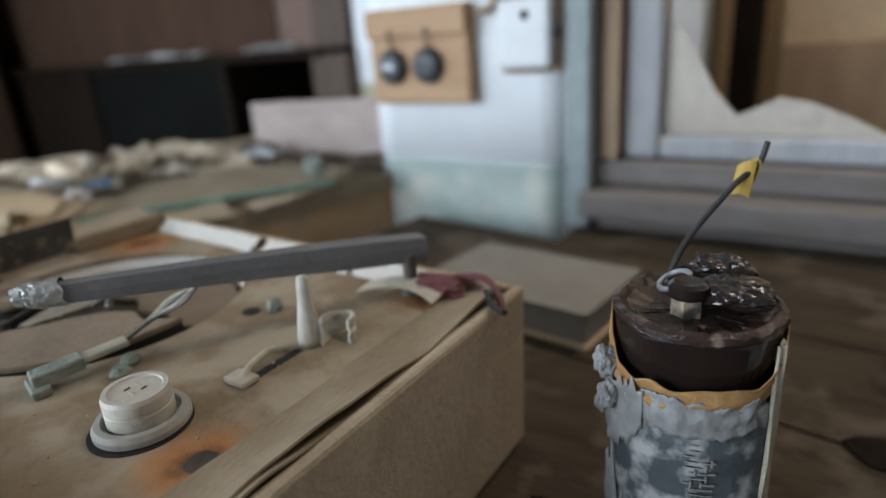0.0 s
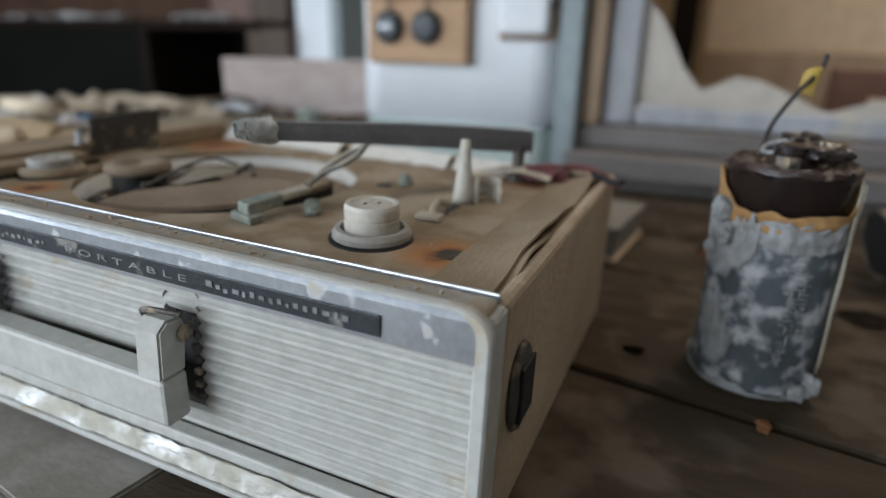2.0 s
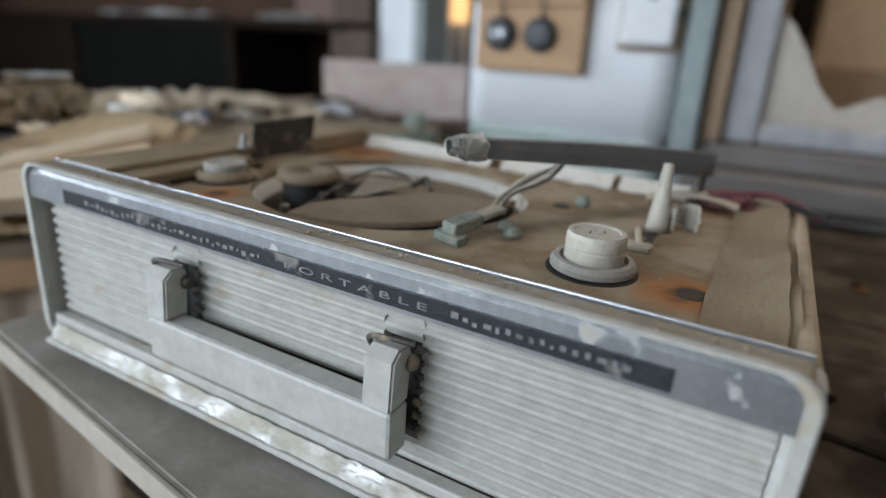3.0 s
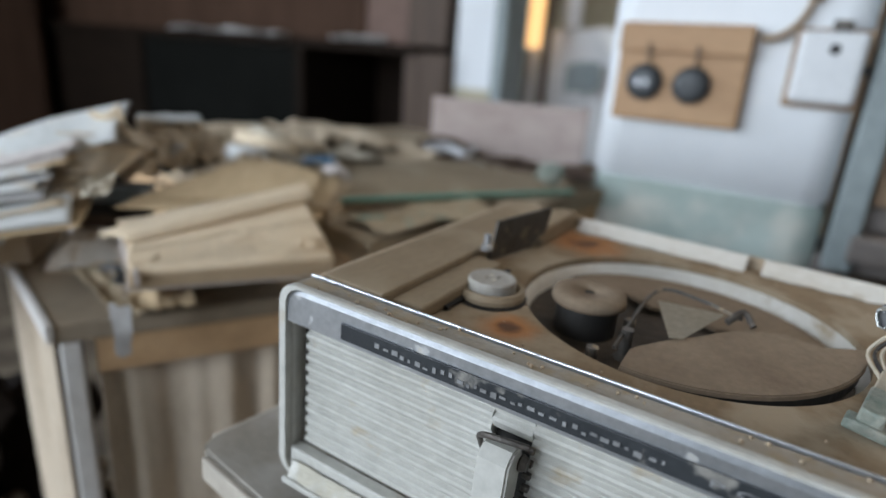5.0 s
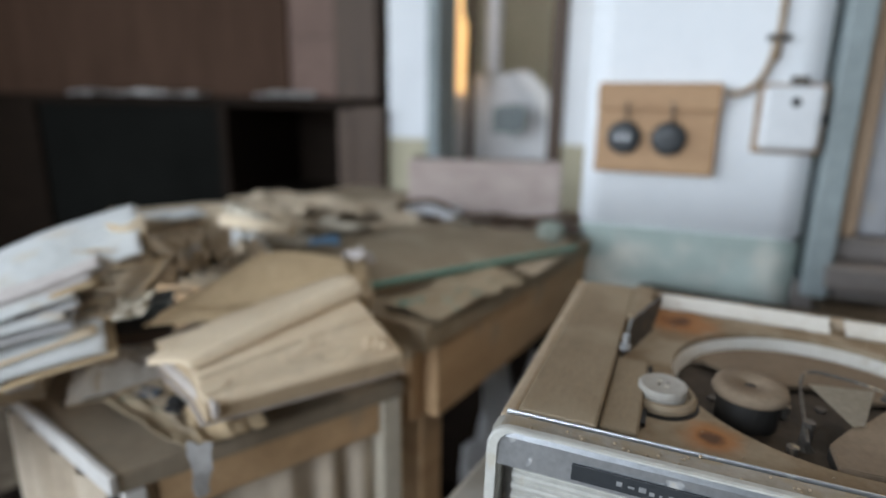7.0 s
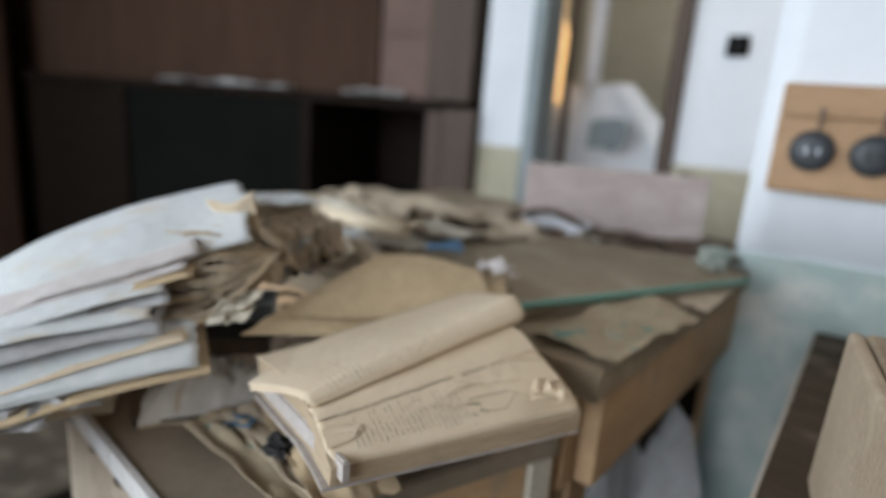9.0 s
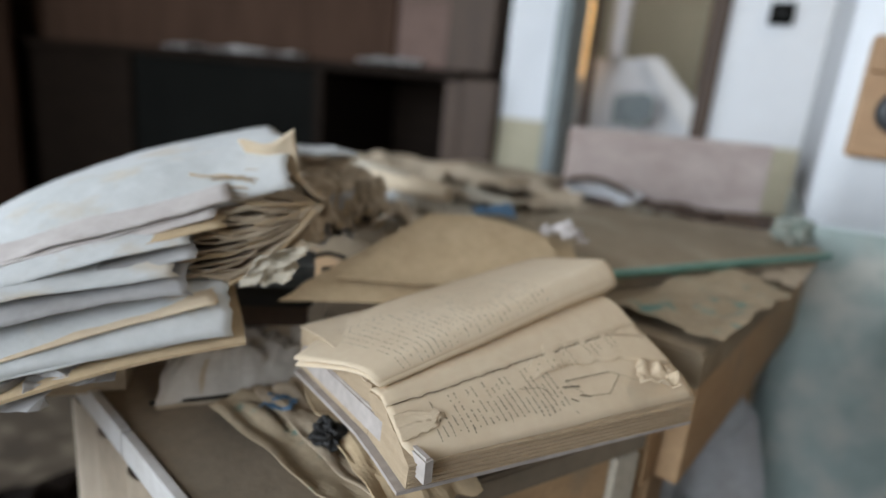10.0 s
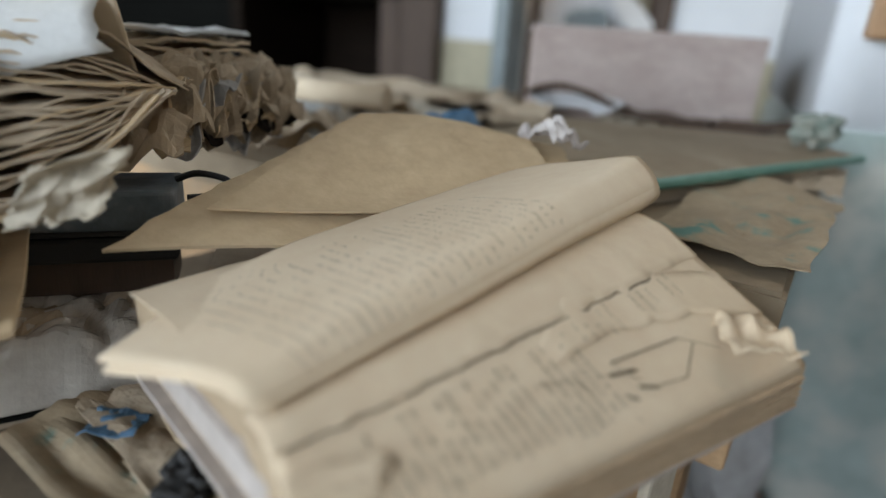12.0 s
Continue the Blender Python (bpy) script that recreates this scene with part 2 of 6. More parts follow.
M_BASIN_WHITE = mat("chipped_white_edge", (0.78, 0.78, 0.77), (0.68, 0.67, 0.64), 0.7, scale=9, fine=60)
M_WELL = mat("brown_black", (0.085, 0.062, 0.042), (0.020, 0.016, 0.012), 0.8, scale=40, fine=200, bump=0.5)
M_BOOKBOARD = mat("pale_book_board", (0.50, 0.45, 0.41), (0.36, 0.31, 0.275), 0.8, scale=20, fine=160)
M_BLUE = mat("blue_scrap", (0.10, 0.20, 0.32), (0.08, 0.14, 0.2), 0.7, scale=30, fine=160)
M_GREENEDGE = mat("green_glass_edge", (0.10, 0.25, 0.19), (0.16, 0.30, 0.24), 0.35, scale=30, fine=160)
M_GREENSTAIN = mat("green_spotted_paper", (0.44, 0.355, 0.24), (0.31, 0.235, 0.15), 0.9, scale=26, fine=160, dust=(0.13, 0.25, 0.21), dust_amount=0.10)
M_DEBRIS = mat("grey_white_rags", (0.48, 0.48, 0.48), (0.3, 0.28, 0.26), 0.9, scale=12, fine=100)
M_TREADBROWN = mat("brown_crate", (0.16, 0.075, 0.042), (0.11, 0.05, 0.03), 0.7, scale=6, fine=60)


def can_material():
    """Battery wrapper: blue-grey print under torn, stained paper."""
    m = mat("battery_wrapper", (0.095, 0.115, 0.125), (0.05, 0.058, 0.062), 0.6, scale=30, fine=180, bump=0.35, dust=(0.40, 0.40, 0.40), dust_amount=0.30)
    return m


M_CAN = can_material()
M_WRAP = mat("torn_film", (0.33, 0.335, 0.335), (0.16, 0.155, 0.145), 0.45, scale=40, fine=160, bump=0.4)
M_RUSTRIM = mat("rusty_torn_rim", (0.42, 0.25, 0.10), (0.24, 0.115, 0.04), 0.85, scale=40, fine=200, bump=0.6)


def glass_material(name, color, rough, alpha):
    m = bpy.data.materials.new(name)
    m.use_nodes = True
    b = m.node_tree.nodes["Principled BSDF"]
    b.inputs["Base Color"].default_value = (*color, 1)
    b.inputs["Roughness"].default_value, b.inputs["Alpha"].default_value = rough, alpha
    return m


M_DUSTGLASS = mat("dusty_glass", (0.47, 0.42, 0.36), (0.38, 0.33, 0.27), 0.4, scale=5, fine=60)
M_GLOW = bpy.data.materials.new("sunlit_opening")
M_GLOW.use_nodes = True
M_GLOW.node_tree.nodes["Principled BSDF"].inputs["Base Color"].default_value = (0.9, 0.55, 0.2, 1)
M_GLOW.node_tree.nodes["Principled BSDF"].inputs["Emission Color"].default_value = (1.0, 0.62, 0.26, 1)
M_GLOW.node_tree.nodes["Principled BSDF"].inputs["Emission Strength"].default_value = 1.1

# ---- builders ----


def link(name, bm, material, smooth=False):
    me = bpy.data.meshes.new(name)
    bmesh.ops.recalc_face_normals(bm, faces=bm.faces)
    bm.to_mesh(me)
    bm.free()
    me.materials.append(material)
    if smooth:
        me.polygons.foreach_set("use_smooth", [True] * len(me.polygons))
    return new(name, me)


def thing(name, place, label, category, group=""):
    ob = new(name)
    ob.location = place
    ob.empty_display_size = 0.02
    return tagged(ob, label, category, group)


def part(name, bm, material, parent, label="", smooth=False):
    """One mesh under a thing (an Empty) or under a part; meshes are made in world places."""
    ob = link(name, bm, material, smooth)
    ob.parent = parent
    if parent.type == "EMPTY":
        ob.matrix_parent_inverse = parent.matrix_basis.inverted()
    return tagged(ob, label)


def struct(name, bm, material, label="", category="wall"):
    return tagged(link(name, bm, material), label, category, kind="structure")


def box(x0, x1, y0, y1, z0, z1, bevel=0.0, m=None, bm=None):
    bm = bm or bmesh.new()
    vs = bmesh.ops.create_cube(bm, size=1)["verts"]
    bmesh.ops.scale(bm, vec=(x1 - x0, y1 - y0, z1 - z0), verts=vs)
    bmesh.ops.translate(bm, vec=((x0 + x1) / 2, (y0 + y1) / 2, (z0 + z1) / 2), verts=vs)
    if bevel:
        es = list({e for v in vs for e in v.link_edges})
        vs = [v for v in bmesh.ops.bevel(bm, geom=es, offset=bevel, segments=2, affect="EDGES", profile=0.5)["verts"]]
        vs = list({v for v in vs})
    if m is not None:
        bmesh.ops.transform(bm, matrix=m, verts=bm.verts)
    return bm


def cyl(r0, r1, z0, z1, cx=0, cy=0, seg=32, m=None, bm=None, bevel=0.0, cap=True):
    own = bmesh.new()
    bmesh.ops.create_cone(own, cap_ends=cap, segments=seg, radius1=r0, radius2=r1, depth=z1 - z0)
    if bevel:
        es = [e for e in own.edges if abs(e.verts[0].co.z - e.verts[1].co.z) < 1e-6]
        bmesh.ops.bevel(own, geom=es, offset=bevel, segments=2, affect="EDGES")
    bmesh.ops.translate(own, vec=(cx, cy, (z0 + z1) / 2), verts=own.verts)
    if m is not None:
        bmesh.ops.transform(own, matrix=m, verts=own.verts)
    return merge(bm, own)


def merge(bm, own):
    if bm is None:
        return own
    me = bpy.data.meshes.new("scratch")
    own.to_mesh(me)
    own.free()
    bm.from_mesh(me)
    bpy.data.meshes.remove(me)
    return bm


def lathe(profile, cx, cy, seg=40, wobble=None, m=None):
    """A turned solid from (radius, height) pairs; wobble(angle, row) moves a row's points in and out, up and down."""
    bm = bmesh.new()
    rings = []
    for i, (r, z) in enumerate(profile):
        ring = []
        for k in range(seg):
            a = 2 * math.pi * k / seg
            dr, dz = wobble(a, i) if wobble else (0, 0)
            ring.append(bm.verts.new((cx + (r + dr) * math.cos(a), cy + (r + dr) * math.sin(a), z + dz)))
        rings.append(ring)
    for a, b in zip(rings, rings[1:]):
        for k in range(seg):
            bm.faces.new((a[k], a[(k + 1) % seg], b[(k + 1) % seg], b[k]))
    if profile[0][0] > 1e-5:
        bm.faces.new(rings[0][::-1])
    if profile[-1][0] > 1e-5:
        bm.faces.new(rings[-1])
    bmesh.ops.remove_doubles(bm, verts=bm.verts, dist=1e-6)
    if m is not None:
        bmesh.ops.transform(bm, matrix=m, verts=bm.verts)
    return bm


def smooth_line(points, n):
    """Points along a Catmull-Rom line."""
    ps = [Vector(p) for p in points]
    ps = [ps[0] * 2 - ps[1]] + ps + [ps[-1] * 2 - ps[-2]]
    out = []
    for a, b, c, d in zip(ps, ps[1:], ps[2:], ps[3:]):
        for k in range(n):
            t = k / n
            out.append(0.5 * (2 * b + (c - a) * t + (2 * a - 5 * b + 4 * c - d) * t * t + (3 * b - a - 3 * c + d) * t ** 3))
    return out + [ps[-2]]


def tube(points, r, n=6, seg=8, bm=None, taper=1.0):
    own = bmesh.new()
    line = smooth_line(points, n) if n > 1 else [Vector(p) for p in points]
    rings, side = [], Vector((0.31, 0.2, 0.93))
    for i, p in enumerate(line):
        t = (line[min(i + 1, len(line) - 1)] - line[max(i - 1, 0)]).normalized()
        u = t.cross(side).normalized()
        v = t.cross(u)
        rr = r * (1 + (taper - 1) * i / (len(line) - 1))
        rings.append([own.verts.new(p + rr * (math.cos(2 * math.pi * k / seg) * u + math.sin(2 * math.pi * k / seg) * v)) for k in range(seg)])
    for a, b in zip(rings, rings[1:]):
        for k in range(seg):
            own.faces.new((a[k], a[(k + 1) % seg], b[(k + 1) % seg], b[k]))
    own.faces.new(rings[0][::-1])
    own.faces.new(rings[-1])
    return merge(bm, own)


def sheet(f, nu, nv, thick=0.0006, bm=None):
    """A bent sheet with thickness from f(u, v) -> place, u and v from 0 to 1."""
    own = bmesh.new()
    grid = [[own.verts.new(f(i / nu, j / nv)) for j in range(nv + 1)] for i in range(nu + 1)]
    for i in range(nu):
        for j in range(nv):
            own.faces.new((grid[i][j], grid[i + 1][j], grid[i + 1][j + 1], grid[i][j + 1]))
    own.normal_update()
    if thick:
        back = [[own.verts.new(v.co - v.normal * thick) for v in row] for row in grid]
        for i in range(nu):
            for j in range(nv):
                own.faces.new((back[i][j], back[i][j + 1], back[i + 1][j + 1], back[i + 1][j]))
            own.faces.new((grid[i][0], back[i][0], back[i + 1][0], grid[i + 1][0]))
            own.faces.new((grid[i][nv], grid[i + 1][nv], back[i + 1][nv], back[i][nv]))
        for j in range(nv):
            own.faces.new((grid[0][j], grid[0][j + 1], back[0][j + 1], back[0][j]))
            own.faces.new((grid[nu][j], back[nu][j], back[nu][j + 1], grid[nu][j + 1]))
    bmesh.ops.recalc_face_normals(own, faces=own.faces)
    return merge(bm, own)


def slab(outline, z0, z1, m=None, bm=None, bevel=0.0):
    """An upright prism over an outline in the plan."""
    own = bmesh.new()
    low = [own.verts.new((x, y, z0)) for x, y in outline]
    face = own.faces.new(low)
    top = bmesh.ops.extrude_face_region(own, geom=[face])["geom"]
    bmesh.ops.translate(own, vec=(0, 0, z1 - z0), verts=[g for g in top if isinstance(g, bmesh.types.BMVert)])
    if bevel:
        bmesh.ops.bevel(own, geom=[e for e in own.edges if abs(e.verts[0].co.z - e.verts[1].co.z) < 1e-7], offset=bevel, segments=2, affect="EDGES")
    if m is not None:
        bmesh.ops.transform(own, matrix=m, verts=own.verts)
    return merge(bm, own)


def rounded(x0, x1, y0, y1, r, n=6):
    out = []
    for cx, cy, a0 in ((x1 - r, y1 - r, 0), (x0 + r, y1 - r, 90), (x0 + r, y0 + r, 180), (x1 - r, y0 + r, 270)):
        for k in range(n + 1):
            a = radians(a0 + 90 * k / n)
            out.append((cx + r * math.cos(a), cy + r * math.sin(a)))
    return out


def wob(x, y=0.0, z=0.0, s=1.0):
    return noise.noise(Vector((x * s, y * s, z * s)))


# ---- structure ----
RX0, RX1, RY0, RY1, RZ = -4.2, 0.85, -2.5, 1.55, 2.7
struct("floor", box(RX0, RX1, RY0, 3.3, -0.1, 0.0), M_FLOOR, "dirty dark boarded floor under the furniture", "floor")
struct("ceiling", box(RX0, RX1, RY0, 3.3, RZ, RZ + 0.1), M_DARK_CEIL, "plain ceiling out of view, coloured dark to cut bounced light", "ceiling")
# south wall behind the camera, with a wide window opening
struct("wall_south_low", box(RX0, RX1, RY0 - 0.15, RY0, 0, 0.68), M_DARK_UNSEEN, "plain plaster wall under the windows")
struct("wall_south_high", box(RX0, RX1, RY0 - 0.15, RY0, 2.22, RZ), M_DARK_UNSEEN, "plain plaster wall over the windows")
struct("wall_south_east", box(-0.38, RX1, RY0 - 0.15, RY0, 0.68, 2.22), M_DARK_UNSEEN, "plain plaster wall beside the windows")
struct("wall_south_west", box(RX0, -3.12, RY0 - 0.15, RY0, 0.68, 2.22), M_DARK_UNSEEN, "plain plaster wall beside the windows")
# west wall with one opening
struct("wall_west_low", box(RX0 - 0.15, RX0, RY0, 3.3, 0, 1.05), M_DARK_UNSEEN, "plain plaster wall under a window")
struct("wall_west_high", box(RX0 - 0.15, RX0, RY0, 3.3, 2.4, RZ), M_DARK_UNSEEN, "plain plaster wall over a window")
struct("wall_west_near", box(RX0 - 0.15, RX0, RY0, -1.9, 1.05, 2.4), M_DARK_UNSEEN, "plain plaster wall beside a window")
struct("wall_west_far", box(RX0 - 0.15, RX0, -0.2, 3.3, 1.05, 2.4), M_DARK_UNSEEN, "plain plaster wall beside a window")
# Unseen wall, drawn in close to keep the right side dim.
struct("wall_east", box(RX1, RX1 + 0.15, RY0, 3.3, 0, RZ), M_DARK_UNSEEN, "unseen side wall, set close and dark to cut bounced light")
struct("wall_back", box(RX0, RX1, 3.3, 3.45, 0, RZ), M_CREAM, "plain plaster wall of the far hall")

# north wall: white above, cream below, with a doorway
FY = 1.55
struct("wall_recess", box(RX0, -1.22, 2.0, 2.1, 0, RZ), M_PLASTER, "plain plaster wall behind the wardrobe")
struct("wall_recess_side", box(-1.232, -1.20, FY + 0.122, 1.999, 0, RZ), M_PLASTER, "short return wall beside the wardrobe")
for nm, x0, x1 in (("west", -1.2325, -1.086), ("east", -0.66, -0.16)):
    struct("wall_north_" + nm, box(x0, x1, FY, FY + 0.12, 0.875, RZ), M_PLASTER, "flaking bluish white plaster wall")
    struct("wall_north_dado_" + nm, box(x0, x1, FY - 0.003, FY + 0.12, 0, 0.875), M_CREAM, "stained cream lower wall")
struct("wall_north_lintel", box(-1.086, -0.66, FY, FY + 0.12, 2.05, RZ), M_PLASTER, "plaster wall over the doorway")
fr = thing("door_frame", (-0.88, FY, 0), "grey painted wooden door frame in the far wall", "door frame")
fr["kind"] = "structure"
part("jamb", box(-1.085, -1.045, FY - 0.03, FY + 0.13, 0, 2.05, 0.004), M_GREENPOST, fr)
part("jamb", box(-0.70, -0.66, FY - 0.02, FY + 0.13, 0, 2.05, 0.004), M_BROWN, fr)
part("head", box(-1.044, -0.70, FY - 0.03, FY + 0.13, 1.98, 2.05, 0.004), M_GREENPOST, fr)

# pillar with the sockets
PX0, PX1, PY = -0.462, -0.158, 0.690
pillar = thing("pillar", ((PX0 + PX1) / 2, PY + 0.15, 0), "white plastered pillar with a peeling pale green base", "pillar")
pillar["kind"] = "structure"


def plastered(x0, x1, y0, y1, z0, z1, amp, seed):
    """A block with hand-plastered, slightly uneven faces."""
    bm = box(x0, x1, y0, y1, z0, z1)
    bmesh.ops.bevel(bm, geom=bm.edges[:], offset=0.006, segments=2, affect="EDGES")
    bmesh.ops.subdivide_edges(bm, edges=[e for e in bm.edges if e.calc_length() > 0.1], cuts=9, use_grid_fill=True)
    for v in bm.verts:
        n = noise.noise_vector(v.co * 7 + Vector((seed, 0, 0)))
        v.co += Vector((n.x, n.y, 0)) * amp
    return bm


part("white_upper", plastered(PX0, PX1, PY, 1.2, 0.823, RZ, 0.0025, 1), M_PLASTER, pillar, smooth=True)
part("green_base", plastered(PX0, PX1, PY - 0.003, 1.2, 0, 0.823, 0.003, 7), M_DADO, pillar, "pale green stained paint", smooth=True)

# window wall to the right of the pillar
win = thing("window_1", (0.5, 0.75, 0.7), "grey painted wooden window with broken dusty panes", "window")
win["kind"] = "structure"
struct("wall_under_window", box(PX1, RX1, 0.69, 0.81, 0, 0.765), M_SILL, "dirty brown board under the window")
struct("wall_over_window", box(PX1, RX1, 0.69, 0.81, 2.2, RZ), M_PLASTER, "plaster over the window")
part("window_sill", box(-0.125, RX1, 0.655, 0.83, 0.768, 0.800, 0.004), M_SILL, win)
part("lower_rail", box(-0.125, RX1, 0.70, 0.80, 0.802, 0.832, 0.004), M_SILL, win)
part("corner_post", box(-0.148, -0.116, 0.672, 0.80, 0.75, 2.2, 0.004), M_GREENPOST, win, "peeling grey-green post")
part("jamb", box(-0.113, -0.090, 0.70, 0.80, 0.834, 2.2, 0.003), M_BARE, win, "bare wooden jamb")
for sash_x in (-0.088, 0.52):
    part("sash_stile", box(sash_x, sash_x + 0.042, 0.72, 0.765, 0.834, 2.2, 0.005), M_WINFRAME, win)
    if sash_x < 0.5:
        x1 = sash_x + 0.566
        part("sash_stile", box(x1, x1 + 0.040, 0.72, 0.765, 0.834, 2.2, 0.005), M_WINFRAME, win)
        part("sash_rail", box(sash_x + 0.044, x1 - 0.002, 0.72, 0.765, 0.834, 0.862, 0.005), M_WINFRAME, win)
        part("sash_rail", box(sash_x + 0.044, x1 - 0.002, 0.72, 0.765, 1.46, 1.49, 0.005), M_WINFRAME, win)


def shard(cols, base):
    """A jagged piece of pane standing in the sash, from (x, top) pairs."""
    own = bmesh.new()
    low = [own.verts.new((x, 0.742, base)) for x, _ in cols]
    top = [own.verts.new((x, 0.742, z)) for x, z in cols]
    for k in range(len(cols) - 1):
        own.faces.new((low[k], low[k + 1], top[k + 1], top[k]))
    bmesh.ops.recalc_face_normals(own, faces=own.faces)
    bmesh.ops.solidify(own, geom=own.faces[:], thickness=0.003)
    return own


part("pane", shard([(-0.0455, 1.00), (-0.030, 0.985), (-0.012, 0.958), (0.012, 0.912), (0.037, 0.884), (0.058, 0.893), (0.079, 0.904), (0.11, 0.899), (0.15, 0.882), (0.180, 0.866), (0.195, 0.864),
                    (0.212, 0.871), (0.234, 0.879), (0.28, 0.886), (0.33, 0.878), (0.39, 0.884), (0.476, 0.876)], 0.8625), M_DUSTGLASS, win, "broken dusty pane with a jagged edge")
part("pane", shard([(0.5625, 1.45), (0.84, 1.45)], 0.8355), M_DUSTGLASS, win, "whole dusty pane")

# room seen through the window
struct("wall_corridor", box(PX1, RX1, 1.75, 1.85, 0, RZ), M_OCHRE, "pale beige boarded wall behind the window")
post = tagged(link("post", box(-0.045, 0.002, 1.20, 1.27, 0, RZ, 0.006), M_DARKWOOD_SHADE), "dark wooden post behind the broken window", "post", kind="structure")
bb = thing("board_partition", (0.45, 1.42, 0), "beige plywood partition behind the broken window", "partition")
part("panel", box(0.02, 0.84, 1.42, 1.44, 0.935, 2.4, 0.002), M_BEIGE, bb)
part("rail", box(0.02, 0.84, 1.405, 1.455, 0.0, 0.933, 0.003), M_BARE, bb)
crate = thing("wooden_crate", (0.36, 1.07, 0), "red-brown wooden crate beyond the window", "crate")
for k in range(4):
    part("slat", box(0.235, 0.50, 1.05, 1.065, 0.575 + 0.085 * k, 0.655 + 0.085 * k, 0.003), M_TREADBROWN, crate)
part("post", box(0.235, 0.275, 1.067, 1.10, 0, 0.91, 0.003), M_TREADBROWN, crate)
part("post", box(0.46, 0.50, 1.067, 1.10, 0, 0.91, 0.003), M_TREADBROWN, crate)
part("label_card", box(0.29, 0.42, 1.046, 1.0495, 0.78, 0.865, 0.001), M_BEIGE, crate)

# ---- fixtures on the pillar ----
sb = thing("socket_board", (-0.361, PY, 0.91), "brown wooden board with two round dark sockets on a pillar", "power socket")
part("board", box(-0.443, -0.279, PY - 0.022, PY - 0.001, 0.908, 1.036, 0.004), M_OAK, sb)
part("top_lath", box(-0.443, -0.279, PY - 0.030, PY - 0.0225, 0.998, 1.034, 0.002), M_OAK, sb)
for cx in (-0.403, -0.342):
    rm = pose(cx, PY - 0.0225, 0.959, 90)
    s = part("socket", lathe([(0.0238, 0), (0.0238, 0.006), (0.020, 0.012), (0.0125, 0.0135), (0.0, 0.0135)], 0, 0, 28, m=rm), M_SOCKET, sb, smooth=True)
    for dx in (-0.006, 0.006):
        part("contact", box(cx + dx - 0.0012, cx + dx + 0.0012, PY - 0.0372, PY - 0.0362, 0.955, 0.963), M_CHROME if cx < -0.36 else M_BLACK, s)
    part("hook", tube([(cx + 0.002, PY - 0.026, 0.982), (cx + 0.003, PY - 0.033, 0.995), (cx + 0.002, PY - 0.032, 1.008)], 0.0018, 4, 6), M_MECH, sb)
sw = thing("fuse_box", (-0.192, PY, 0.95), "white enamel fuse box mounted on a pillar", "fuse box")
part("backboard", box(-0.236, -0.153, PY - 0.012, PY - 0.001, 0.944, 1.036, 0.003), M_BARE, sw)
part("cover", box(-0.230, -0.160, PY - 0.034, PY - 0.0125, 0.950, 1.032, 0.007), M_WHITEPL, sw)
part("hole", cyl(0.006, 0.006, 0, 0.001, m=pose(-0.192, PY - 0.034, 1.012, 90)), M_BLACK, sw)
part("latch", box(-0.159, -0.152, PY - 0.024, PY - 0.016, 0.985, 0.997, 0.001), M_BLACK, sw)
part("clip", box(-0.200, -0.180, PY - 0.026, PY - 0.014, 1.0335, 1.045, 0.002), M_MECH, sw)
cb = thing("wall_cable", (-0.23, PY, 1.03), "bent brown cable running up a white pillar", "cable")
part("cable", tube([(-0.274, PY - 0.012, 1.022), (-0.255, PY - 0.013, 1.024), (-0.236, PY - 0.014, 1.040), (-0.226, PY - 0.012, 1.065), (-0.222, PY - 0.010, 1.10), (-0.219, PY - 0.009, 1.2), (-0.219, PY - 0.009, 2.6)], 0.0045, 6, 8), M_PIPE, cb, smooth=True)
part("clamp", box(-0.234, -0.206, PY - 0.017, PY - 0.001, 1.090, 1.097, 0.002), M_MECH, cb)
pl = thing("wall_switch", (-0.549, FY, 1.17), "small dark switch on the far white wall", "switch")
part("plate", box(-0.575, -0.523, FY - 0.012, FY - 0.001, 1.155, 1.205, 0.003), M_BLACKPANEL, pl)
part("toggle", box(-0.555, -0.543, FY - 0.02, FY - 0.0125, 1.172, 1.188, 0.002), M_BLACK, pl)

# ---- beyond the doorway ----
ds = thing("leaning_door", (-0.85, 2.0, 0), "broken white door leaf leaning beyond the doorway", "door")
part("leaf", slab([(-1.20, 0), (-0.66, 0), (-0.63, 0.845), (-0.895, 1.105), (-1.19, 1.085)], 0, 0.03, m=pose(0, 2.0, 0, 86)), M_WHITEPL, ds)
part("torn_patch", sheet(lambda u, v: Vector((-0.99 + 0.13 * u + 0.02 * wob(u, v, 1, 4), 1.915 + 0.006 * wob(u, v, 3, 5), 0.88 + 0.10 * v + 0.03 * wob(u, v, 7, 5))), 10, 10, 0.002), M_GREENPOST, ds, "dark torn patch")
part("edge_strip", slab([(-0.63, 0.845), (-0.885, 1.105), (-0.945, 1.105), (-0.72, 0.82)], 0.031, 0.045, m=pose(0, 2.0, 0, 86)), M_BASIN_WHITE, ds, "white broken edge")
part("stile", box(-1.06, -1.01, 2.03, 2.07, 1.10, 2.0, 0.003), M_WHITEPL, ds)
gl = thing("far_window", (-1.15, 1.97, 1.0), "sunlit orange strip of a far window", "window")
gl["kind"] = "structure"
part("pane", slab([(-1.19, 1.02), (-1.12, 1.02), (-1.115, 1.26), (-1.135, 1.32), (-1.13, 1.5), (-1.19, 1.6)], 0, 0.01, m=pose(0, 1.97, 0, 90)), M_GLOW, gl)
part("frame", box(-1.108, -1.085, 1.955, 1.985, 0, 2.2, 0.003), M_BROWN, gl)
